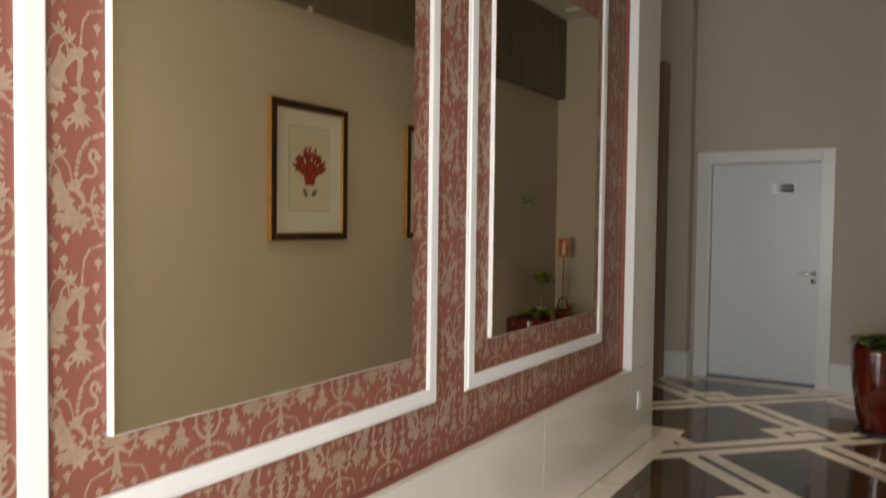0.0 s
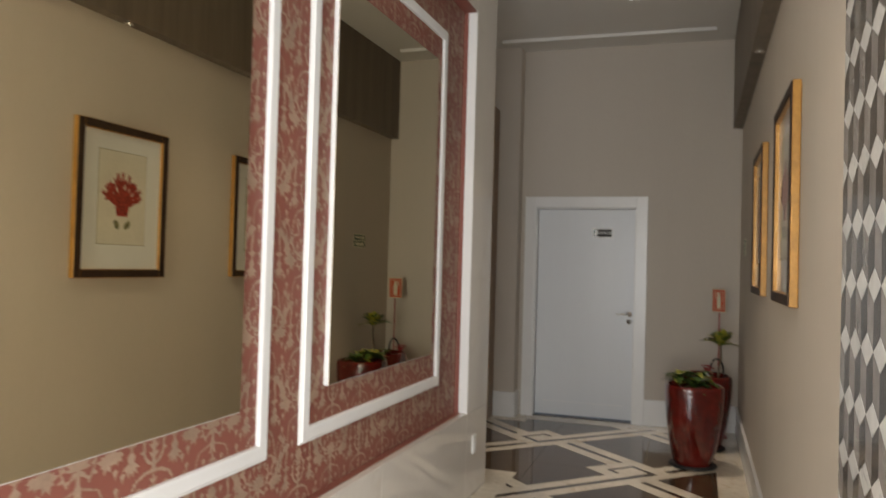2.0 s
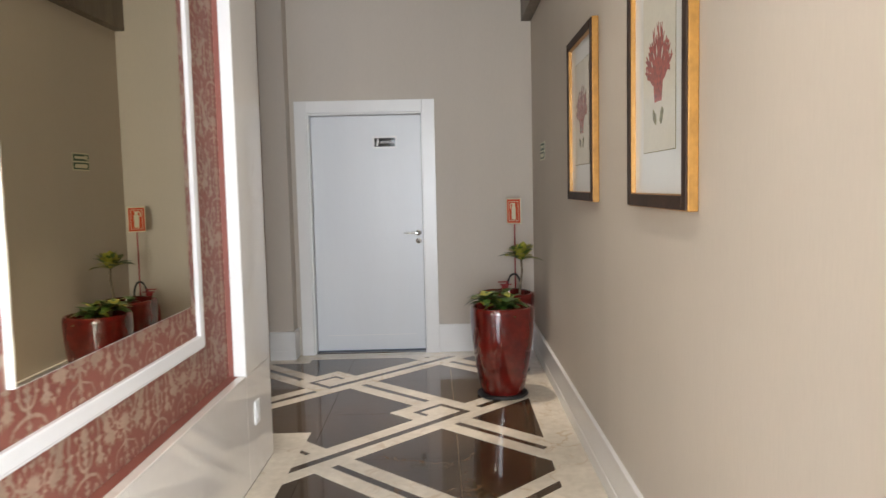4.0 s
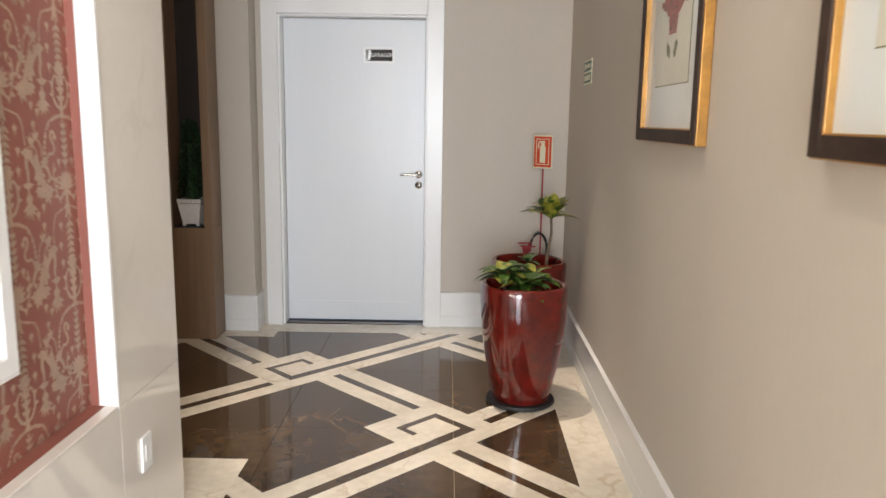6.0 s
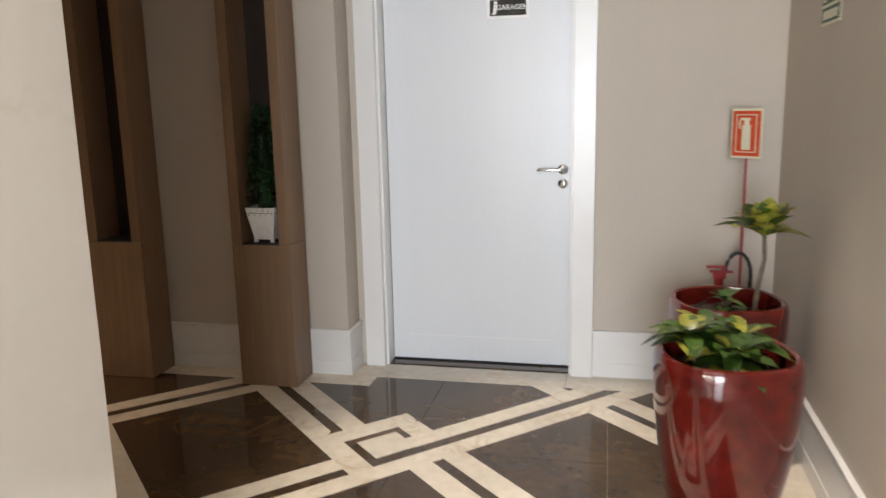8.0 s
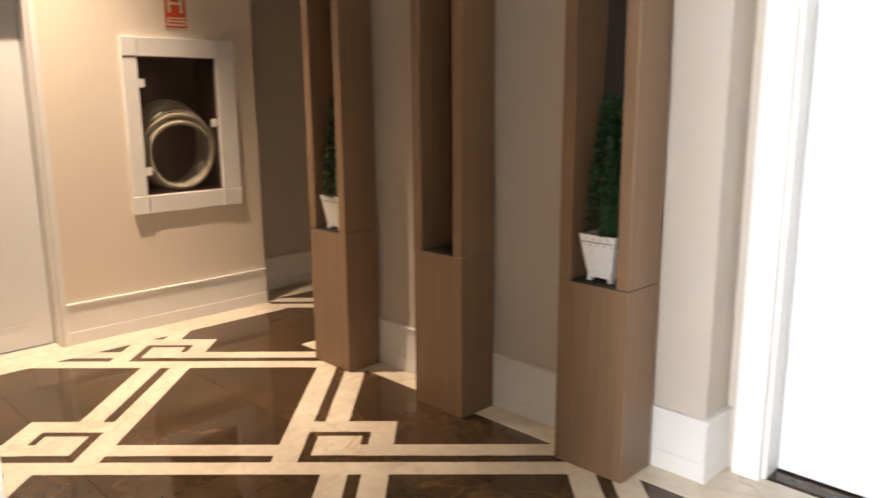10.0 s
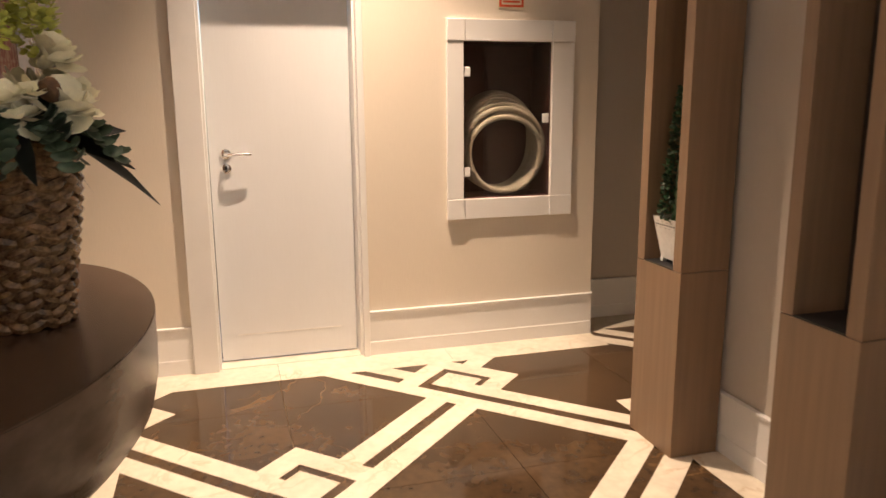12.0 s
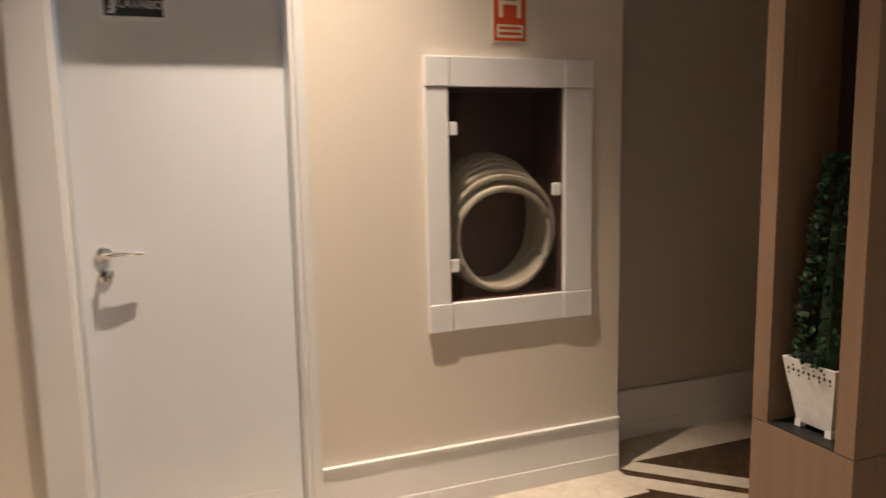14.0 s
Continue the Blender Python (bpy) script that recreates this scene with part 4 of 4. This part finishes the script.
# square downlights; those in the lobby and nearest the start are added unseen
for cx, cy in ((-0.50, 7.08), (-0.53, 5.06), (-0.55, 3.04), (-4.435, 7.04), (-2.65, 6.3), (-3.0, 7.0), (-1.9, 6.9)):
    s = thing("ceiling_downlight", pose(cx, cy, H), "square white recessed downlight, lit, of a partly assumed set", "ceiling light", "recessed downlights")
    part("rim", boxes((-0.062, -0.062, -0.006, -0.046, 0.062, 0, 0.001), (0.046, -0.062, -0.006, 0.062, 0.062, 0, 0.001), (-0.0455, -0.062, -0.006, 0.0455, -0.046, 0, 0.001), (-0.0455, 0.046, -0.006, 0.0455, 0.062, 0, 0.001)), M["white"], s)
    if cx > -1:
        part("diffuser", boxes((-0.045, -0.045, -0.002, 0.045, 0.045, -0.0005)), M["lamp"], s, "glowing diffuser")


# ---- wall plates ----
def exit_sign(m):
    s = thing("exit_sign", m, "small cream and green exit sign with an arrow", "sign", "exit signs")
    part("plate", boxes((-0.13, -0.004, -0.068, 0.13, 0, 0.068, 0.001)), M["lumi"], s)
    part("green_field", boxes((-0.122, -0.0052, 0.006, 0.122, -0.0041, 0.058), (-0.122, -0.0052, -0.058, 0.122, -0.0041, -0.006)), M["green"], s)
    part("arrow", boxes((-0.06, -0.0064, 0.022, 0.10, -0.0053, 0.042), (-0.10, -0.0064, 0.014, -0.062, -0.0053, 0.050), (-0.10, -0.0064, -0.048, 0.10, -0.0053, -0.018)), M["lumi"], s)


exit_sign(pose(rx(7.685) - 0.001, 7.685, 1.71, 0, 0, -91.3))
exit_sign(pose(-4.83, BY + 0.001, 1.92, 0, 0, 180))

o = thing("wall_outlet", LINE @ pose(MX, 5.65, 0.335), "white plastic outlet plate on the marble wall", "outlet")
part("plate", boxes((0.0005, -0.037, -0.06, 0.009, 0.037, 0.06, 0.003)), M["sign_white"], o)
part("socket", boxes((0.0092, -0.018, -0.03, 0.011, 0.018, 0.03, 0.002)), M["white"], o)

# ---- hose cabinet ----
F0, F1, FZ0, FZ1 = 7.582, 8.303, 0.720, 1.762
hc = thing("hose_cabinet", pose(HX, F0, FZ0), "white-framed glazed fire hose cabinet with a coiled cream hose", "hose cabinet")
fw, fh = F1 - F0, FZ1 - FZ0
n0, n1, q0, q1 = N0 - F0, N1 - F0, NZ0 - FZ0, NZ1 - FZ0
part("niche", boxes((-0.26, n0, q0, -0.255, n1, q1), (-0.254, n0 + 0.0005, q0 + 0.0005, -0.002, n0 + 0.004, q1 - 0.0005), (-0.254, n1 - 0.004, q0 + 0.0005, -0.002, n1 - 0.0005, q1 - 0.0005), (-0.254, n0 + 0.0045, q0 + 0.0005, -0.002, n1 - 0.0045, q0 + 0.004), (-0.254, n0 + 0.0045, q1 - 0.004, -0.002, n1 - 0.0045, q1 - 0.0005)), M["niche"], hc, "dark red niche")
cb = n0 + 0.004
for y0, y1, z0, z1, pr in ((0, n0, q0 + 0.002, q1 - 0.002, 0.022), (n1, fw, q0 + 0.002, q1 - 0.002, 0.022), (cb + 0.002, n1 - 0.006, 0, q0, 0.022), (cb + 0.002, n1 - 0.006, q1, fh, 0.022), (0, cb, 0, q0, 0.027), (n1 - 0.004, fw, 0, q0, 0.027), (0, cb, q1, fh, 0.027), (n1 - 0.004, fw, q1, fh, 0.027)):
    part("corner_block" if pr > 0.025 else "frame_bar", boxes((0.001, y0, z0, pr, y1, z1, 0.003)), M["white"], hc)
gl = part("glass_pane", boxes((-0.012, n0 + 0.005, q0 + 0.005, -0.007, n1 - 0.005, q1 - 0.005)), M["glass"], hc, "clear glass pane")
gl.visible_shadow = False
for yy, zz in ((n0 + 0.022, q1 - 0.155), (n0 + 0.022, q0 + 0.145), (n1 - 0.030, q1 - 0.40)):
    part("glass_clip", boxes((-0.006, yy - 0.018, zz - 0.025, 0.012, yy + 0.018, zz + 0.025, 0.004)), M["sign_white"], hc, "white glass clip")

hs = thing("fire_hose", pose(HX - 0.135, (N0 + N1) / 2 + 0.004, NZ0 + 0.006), "coiled cream canvas fire hose", "hose")
rnd = random.Random(4)
for k, (r, dx, dz) in enumerate(((0.229, 0.088, 0.0), (0.228, 0.060, 0.025), (0.229, 0.030, 0.045), (0.229, 0.000, 0.060), (0.228, -0.032, 0.075), (0.226, -0.064, 0.085), (0.206, 0.100, 0.0), (0.212, 0.072, 0.0), (0.216, 0.042, 0.02), (0.218, 0.010, 0.03), (0.220, -0.025, 0.04), (0.224, -0.094, 0.09))):
    pts = []
    for i in range(36):
        a = 2 * math.pi * i / 36
        pts.append((dx + 0.006 * math.sin(a * 2 + k), (r + 0.003 * math.sin(3 * a + k)) * math.cos(a), 0.018 + r + dz * 0.55 + (r + dz * 0.5 + 0.004 * math.cos(2 * a)) * math.sin(a)))
    part("coil", smooth(tube(bmesh.new(), pts, 0.0142, 9, True)), M["hose"], hs)

# hydrant sign
hsn = thing("hydrant_sign", pose(HX, 7.94, 1.818), "orange hydrant sign with a large H", "sign")
part("plate", boxes((0.0005, -0.075, 0, 0.004, 0.075, 0.215, 0.001)), M["lumi"], hsn)
part("sign_field", boxes((0.0042, -0.068, 0.008, 0.0052, 0.068, 0.207)), M["orange"], hsn)
words("sign_letter", "H", 0.16, pose(0.0058, 0, 0.142, 90, 0, 90), M["lumi"], hsn)
part("sign_panel", boxes((0.0054, -0.055, 0.020, 0.0060, 0.055, 0.068)), M["lumi"], hsn)
part("sign_writing", boxes((0.0062, -0.045, 0.050, 0.0066, 0.045, 0.060), (0.0062, -0.048, 0.030, 0.0066, 0.048, 0.040)), M["orange"], hsn, "two unreadable lines")


# ---- console and vase ----
con = thing("console", pose(-3.08, BY + 0.004, 0), "half-round brown wood-veneer console hung on the wall", "console table")


def arc(a, b, n=48):
    return [(a * math.cos(math.pi * i / n), b * math.sin(math.pi * i / n)) for i in range(n + 1)]


bm = prism(arc(0.81, 0.503), 0.845 - 0.024, 0.845)
bmesh.ops.bevel(bm, geom=[e for e in bm.edges if all(v.co.z > 0.84 for v in e.verts)], offset=0.003, segments=2, affect="EDGES")
part("tabletop", smooth(bm), M["console"], con)
bm = bmesh.new()
loops = []
for s, z in ((1.0, 0.8205), (1.002, 0.76), (0.995, 0.68), (0.97, 0.62), (0.93, 0.595)):
    loops.append([bm.verts.new((x * s, y * s, z)) for x, y in arc(0.808, 0.501)])
for p, q in zip(loops, loops[1:]):
    for i in range(len(p) - 1):
        bm.faces.new((p[i], p[i + 1], q[i + 1], q[i]))
    bm.faces.new((p[0], q[0], q[-1], p[-1]))
bm.faces.new(loops[0])
bm.faces.new(loops[-1][::-1])
bmesh.ops.recalc_face_normals(bm, faces=bm.faces[:])
part("apron", smooth(bm), M["console"], con, "deep curved veneer apron")

vx, vy, vz = -3.12, 5.975, 0.847
va = thing("woven_vase", pose(vx, vy, vz), "tall bronze vase of woven fibre on the console", "vase")


def vr(z):
    return float(np.interp(z, (0, 0.05, 0.15, 0.28, 0.36, 0.41, 0.435), (0.091, 0.094, 0.107, 0.127, 0.134, 0.128, 0.112)))


part("core", smooth(lathe([(0, 0.002), (0.085, 0.002)] + [(vr(z) - 0.004, z) for z in np.linspace(0.01, 0.43, 14)] + [(0.09, 0.43), (0.085, 0.30), (0, 0.30)], 36)), M["wicker"], va)
rows, per = 17, 17
for j in range(rows):
    z = 0.016 + j * 0.0252
    for i in range(per):
        a0 = 2 * math.pi * (i + (0.5 if j % 2 else 0)) / per
        span = 2 * math.pi / per * 1.12
        pts, rad = [], []
        for k in range(7):
            t = k / 6 - 0.5
            a = a0 + t * span
            zz = z + (0.010 if (i + j) % 2 else -0.010) * 2 * t - 0.004 * math.cos(t * math.pi)
            r = vr(zz) + 0.005 * math.cos(t * math.pi)
            pts.append((r * math.cos(a), r * math.sin(a), zz))
            rad.append(0.0138 * (0.45 + 0.55 * math.cos(t * math.pi * 0.94)))
        part("woven_strand", smooth(tube(bmesh.new(), pts, rad, 6)), M["wicker"], va)
part("rim", smooth(tube(bmesh.new(), [(0.108 * math.cos(a), 0.108 * math.sin(a), 0.435) for a in [i * math.pi / 16 for i in range(32)]], 0.010, 8, True)), M["wicker"], va)

fl = thing("flower_arrangement", pose(vx, vy, vz + 0.40), "artificial bouquet of cream blooms, green hydrangea and eucalyptus", "flowers")
rnd = random.Random(11)


def petal(bm, c, d, ln, wd, cup=0.3, mi=0):
    d = d.normalized()
    s = d.cross(Vector((rnd.uniform(-0.3, 0.3), rnd.uniform(-0.3, 0.3), 1))).normalized()
    nrm = s.cross(d)
    rows = []
    for t, w in ((0, 0.3), (0.35, 0.95), (0.7, 1.0), (1.0, 0.45)):
        k = c + d * ln * t + nrm * cup * ln * t * t
        rows.append([bm.verts.new(k - s * wd * w), bm.verts.new(k - nrm * wd * 0.25 * w), bm.verts.new(k + s * wd * w)])
    for p, q in zip(rows, rows[1:]):
        for i in (0, 1):
            f = bm.faces.new((p[i], p[i + 1], q[i + 1], q[i]))
            f.smooth = True
            f.material_index = mi


def bloom(c, size, n=11):
    bm = bmesh.new()
    out = Vector(c) - Vector((0, 0, 0.06))
    out.normalize()
    for k in range(n):
        a = k * 2.4
        u = out.orthogonal().normalized()
        v = out.cross(u)
        tilt = 0.35 + 0.9 * k / n
        petal(bm, Vector(c), out * (1.2 - tilt) + (u * math.cos(a) + v * math.sin(a)) * tilt, size * (0.7 + 0.3 * k / n), size * 0.46, 0.25)
    part("bloom", bm, M["petal"], fl, "cream white bloom")


for k in range(24):
    a = k * 2.4 + 0.5
    r = 0.10 + 0.05 * rnd.random()
    bloom((r * math.cos(a), r * math.sin(a), 0.085 + 0.045 * (k % 4) + rnd.uniform(-0.02, 0.02)), rnd.uniform(0.042, 0.058), 8)
for at, sz in (((0.03, 0.135, 0.10), 0.090), ((-0.09, 0.125, 0.12), 0.085), ((0.0, 0.12, 0.21), 0.07)):
    bloom(at, sz, 9)
for k in range(12):
    a = k * 2.1
    c = Vector((0.085 * math.cos(a), 0.085 * math.sin(a), 0.27 + 0.04 * (k % 5)))
    bm = bmesh.new()
    for q in range(70):
        d = Vector((rnd.gauss(0, 1), rnd.gauss(0, 1), rnd.gauss(0, 1))).normalized()
        petal(bm, c + d * 0.04, d + Vector((rnd.gauss(0, 0.6), rnd.gauss(0, 0.6), rnd.gauss(0, 0.6))), 0.022, 0.010, 0.3)
    part("hydrangea_head", bm, M["petal_green"], fl, "lime green hydrangea head")
for k in range(14):
    a = k * 0.449 * 2 + rnd.uniform(-0.2, 0.2)
    bm = bmesh.new()
    d = Vector((math.cos(a), math.sin(a), 0))
    for q in range(9):
        t = q / 8
        c = d * (0.09 + 0.14 * t) + Vector((0, 0, 0.075 - 0.10 * t * t + 0.02 * math.sin(k)))
        for s in (-1, 1):
            petal(bm, c, d * 0.4 + Vector((-d.y * 0.6, d.x * 0.6, rnd.uniform(0.3, 1.0))) * s, 0.046 - 0.012 * t, 0.030 - 0.008 * t, 0.1)
    tube(bm, [d * 0.05 + Vector((0, 0, 0.07)), d * 0.16 + Vector((0, 0, 0.05)), d * 0.23 + Vector((0, 0, -0.025))], 0.002, 5)
    part("eucalyptus_sprig", bm, M["eucalyptus"], fl, "grey-green eucalyptus sprig")
for a, ln, dz in ((2.0, 0.335, -0.15), (1.85, 0.27, -0.05), (1.95, 0.26, 0.045), (-0.4, 0.28, -0.1), (0.4, 0.26, -0.05), (2.6, 0.26, -0.12), (-1.6, 0.28, -0.1)):
    bm = bmesh.new()
    d = Vector((math.cos(a), math.sin(a), 0))
    s = Vector((-d.y * 0.6, d.x * 0.6, 0.8))
    rows = []
    for t, w in ((0.25, 0.10), (0.4, 0.35), (0.6, 1.0), (0.8, 0.8), (1.0, 0.04)):
        c = d * ln * t + Vector((0, 0, 0.06 + (dz - 0.06) * t * t))
        rows.append([bm.verts.new(c - s * 0.027 * w), bm.verts.new(c + Vector((0, 0, -0.006 * w))), bm.verts.new(c + s * 0.027 * w)])
    for p, q in zip(rows, rows[1:]):
        for i in (0, 1):
            bm.faces.new((p[i], p[i + 1], q[i + 1], q[i]))
    part("long_leaf", smooth(bm), M["leaf_dark"], fl, "blackish long pointed leaf")
for k in range(5):
    a = 0.9 + k * 1.3
    bm = bmesh.new()
    bmesh.ops.create_icosphere(bm, subdivisions=2, radius=0.026, matrix=Matrix.Translation((0.145 * math.cos(a), 0.145 * math.sin(a), 0.145)))
    for v in bm.verts:
        v.co += v.normal * rnd.uniform(-0.004, 0.005)
    part("seed_pod", bm, M["cone"], fl, "brown seed pod")


# ---- mosaic wall ----
def sheet_piece(pts, thick, material, parent, name):
    """A flat tile on the mosaic wall: pts in (along the wall, up)."""
    cx = sum(p[0] for p in pts) / len(pts)
    cz = sum(p[1] for p in pts) / len(pts)
    bm = bmesh.new()
    g = 0.0007
    ring = []
    for a, z in pts:
        da, dz = cx - a, cz - z
        q = math.hypot(da, dz) or 1
        ring.append((a + da / q * g * 2, z + dz / q * g * 2))
    back = [bm.verts.new((tx(a) + 0.0125, a, z)) for a, z in ring]
    front = [bm.verts.new((tx(a) + 0.0125 - thick, a, z)) for a, z in ring]
    bm.faces.new(front)
    k = len(pts)
    for i in range(k):
        bm.faces.new((front[i], front[(i + 1) % k], back[(i + 1) % k], back[i]))
    bmesh.ops.recalc_face_normals(bm, faces=bm.faces[:])
    return part(name, bm, material, parent)


TW, TH, TL = 0.122, 0.071, 0.0988


def size2(p):
    return abs(sum(p[i][0] * p[(i + 1) % len(p)][1] - p[(i + 1) % len(p)][0] * p[i][1] for i in range(len(p)))) / 2


rest = {"tile_white": [], "tile_grey": [], "tile_dark": []}
count = 0
for j in range(-1, 28):
    for i in range(-1, 10):
        cy = ME - i * TW - (0 if j % 2 else TW / 2)
        cz = j * (TH / 2 + TL)
        for key, pts in (("tile_white", [(cy - TW / 2, cz), (cy, cz - TH / 2), (cy + TW / 2, cz), (cy, cz + TH / 2)]),
                         ("tile_grey", [(cy, cz - TH / 2), (cy + TW / 2, cz), (cy + TW / 2, cz - TL), (cy, cz - TH / 2 - TL)]),
                         ("tile_dark", [(cy - TW / 2, cz), (cy, cz - TH / 2), (cy, cz - TH / 2 - TL), (cy - TW / 2, cz - TL)])):
            for h in ((1, 0, ME - 0.001), (-1, 0, -1.76), (0, 1, H - 0.002), (0, -1, -0.002)):
                pts = clip(pts, *h) if len(pts) > 2 else pts
            if len(pts) < 3 or size2(pts) < 2e-5:
                continue
            if pts[0][1] < 2.2 and cy > 2.42 and count < 300:
                sheet_piece(pts, 0.0125, M[key], wall_mosaic, "mosaic_tile")
                count += 1
            else:
                rest[key].append(pts)
for key, group in rest.items():
    bm = bmesh.new()
    for pts in group:
        bm.faces.new([bm.verts.new((tx(a), a, z)) for a, z in pts])
    bmesh.ops.recalc_face_normals(bm, faces=bm.faces[:])
    ext = bmesh.ops.extrude_face_region(bm, geom=bm.faces[:])
    bmesh.ops.translate(bm, verts=[v for v in ext["geom"] if isinstance(v, bmesh.types.BMVert)], vec=(0.010, 0, 0))
    tagged(part("mosaic_tiles", bm, M[key], wall_mosaic), "cube-patterned marble mosaic tiles", kind="stuff")

# ---- floor ----
# dark slabs on a square grid, their joints on the lattice of the bands
PER = 1.63                    # lattice step in u = x + y and v = y - x
U0, V0 = 4.945, 10.66           # the hook of one crossing
G = PER / 2
GX0, GY0 = -3.587, 7.458


def slab_tile(x0, x1, y0, y1):
    bm = bmesh.new()
    box(bm, x0 + 0.0013, y0 + 0.0013, -0.0125, x1 - 0.0013, y1 - 0.0013, 0.0)
    return part("floor_slab", bm, M["dark_floor"], floor)


for i in range(-4, 9):
    for j in range(-15, 5):
        x0, y0 = GX0 + i * G, GY0 + j * G
        if x0 + G < -1.8 and y0 + G < 5.6:
            continue
        if x0 > 0.5 and y0 > 1.8:
            continue
        if x0 + G < -5.5:
            continue
        slab_tile(x0, x0 + G, y0, y0 + G)

# cream strips in u, v about one crossing, then mirrored for its neighbours
S = 0.148                      # width of a cream strip in u, v
A0 = -0.67                     # hook from A0 to 0 in u, 0 downwards in v
T1, T2 = -0.32, -0.67          # the crossing band in v


def crossing(flip, long_u0, long_u1, up, down):
    """Rectangles (u0, u1, v0, v1) round a crossing whose hook reaches u = 0, v = 0."""
    r = []
    r.append((A0, 0, -S, 0))                               # hook, top
    r.append((-S, 0, T1, -S))                              # hook, far side
    r.append((A0, A0 + S, -0.535, -S))                     # hook, near side
    r.append((-0.46, -0.195, T1 - 0.13, -0.205))           # middle of the hook
    r.append((-0.195, long_u1, T1 - 0.135, T1))            # band, upper strip onwards
    r.append((long_u0, A0, T1 - 0.135, T1))                # band, upper strip before
    r.append((long_u0, long_u1, T2, -0.535))               # band, lower strip
    r.append((A0, A0 + S, 0, up))                          # ribbon above
    r.append((A0 + 0.22, A0 + 0.22 + S, 0, up))
    r.append((-S, 0, down, T2))                            # ribbon below
    r.append((-0.37, -0.37 + S, down, T2))
    if flip:
        r = [(A0 - b, A0 - a, c, d) for a, b, c, d in r]
    return r


BR, BL, BF, BC, BH, BB = 0.212, 0.146, 8.235, 8.105, -4.76, 6.00   # inner edges of the cream border
areas = [  # convex stretches of floor in which the bands lie: half planes a x + b y <= c
    ((-1, SLOPE, -(mx(0) + BL)), (1, -SLOPE, rx(0) - BR), (0, 1, BF), (0, -1, 3.9)),
    ((-1, 0, 1.505), (1, -SLOPE, mx(0) + BL), (0, 1, BF), (0, -1, -6.30)),
    ((1, 0, -1.505), (-1, 0, -BH), (0, 1, BC), (0, -1, -BB)),
    ((-1, 0, 5.03), (1, 0, -4.05), (0, 1, 10.9), (0, -1, -8.455)),
]
borders = [
    [(mx(-3.9), -3.9), (mx(-3.9) + BL, -3.9), (mx(6.3) + BL, 6.3), (mx(6.3), 6.3)],
    [(rx(ME) - BR, ME), (rx(ME), ME), (rx(BF), BF), (rx(BF) - BR, BF)],
    [(-1.505, BF), (rx(BF), BF), (rx(DY), DY), (-1.505, DY)],
    [(WX, BC), (-1.505, BC), (-1.505, DY), (WX, DY)],
    [(-4.05, BC), (WX, BC), (WX, CY), (-4.05, CY)],
    [(-4.05, CY), (-3.80, CY), (-3.80, 10.9), (-4.05, 10.9)],
    [(HX, BY), (BH, BY), (BH, 8.455), (HX, 8.455)],
    [(-5.275, 8.455), (-5.03, 8.455), (-5.03, 10.9), (-5.275, 10.9)],
    [(BH, BY), (-1.75, BY), (-1.75, BB), (BH, BB)],
    [(-1.75, ENDY), (mx(ENDY), ENDY), (mx(6.3), 6.3), (-1.75, 6.3)],
]


def inlay(poly, z=0.0016):
    bm = bmesh.new()
    prism(poly, -0.002, z, bm)
    return bm


far_bits = []
made = 0
rects = []
for i in range(-4, 6):
    for j in range(-10, 4):
        flip = (i + j) % 2 != 0
        uu, vv = U0 + i * PER, V0 + j * PER
        # strips reach half way to the neighbours
        for a, b, c, d in crossing(flip, -0.335 - PER / 2, -0.335 + PER / 2, PER / 2 - 0.34, -0.34 - PER / 2):
            rects.append((uu + a, uu + b, vv + c, vv + d))
for a, b, c, d in rects:
    poly = [((u - v) / 2, (u + v) / 2) for u, v in ((a, c), (b, c), (b, d), (a, d))]
    for area in areas:
        p = poly
        for h in area:
            p = clip(p, *h) if len(p) > 2 else p
        if len(p) > 2 and size2(p) > 3e-4:
            if size2(p) and sum(q[1] for q in p) / len(p) > 4.0 and made < 290:
                part("cream_strip", inlay(p), M["cream_floor"], floor)
                made += 1
            else:
                far_bits.append(p)
bm = bmesh.new()
for p in far_bits:
    prism(p, -0.002, 0.0016, bm)
tagged(part("cream_strips", bm, M["cream_floor"], floor), "cream marble strips inlaid in the dark floor", kind="stuff")
for p in borders:
    # borders are laid in lengths of about a metre
    xs, ys = [q[0] for q in p], [q[1] for q in p]
    along_y = max(ys) - min(ys) > max(xs) - min(xs)
    lo, hi = (min(ys), max(ys)) if along_y else (min(xs), max(xs))
    n = max(1, round((hi - lo) / 1.0))
    for k in range(n):
        s0, s1 = lo + (hi - lo) * k / n + 0.0007, lo + (hi - lo) * (k + 1) / n - 0.0007
        q = clip(clip(p, 0, 1, s1), 0, -1, -s0) if along_y else clip(clip(p, 1, 0, s1), -1, 0, -s0)
        part("border_slab", inlay(q, 0.0018), M["cream_floor"], floor)
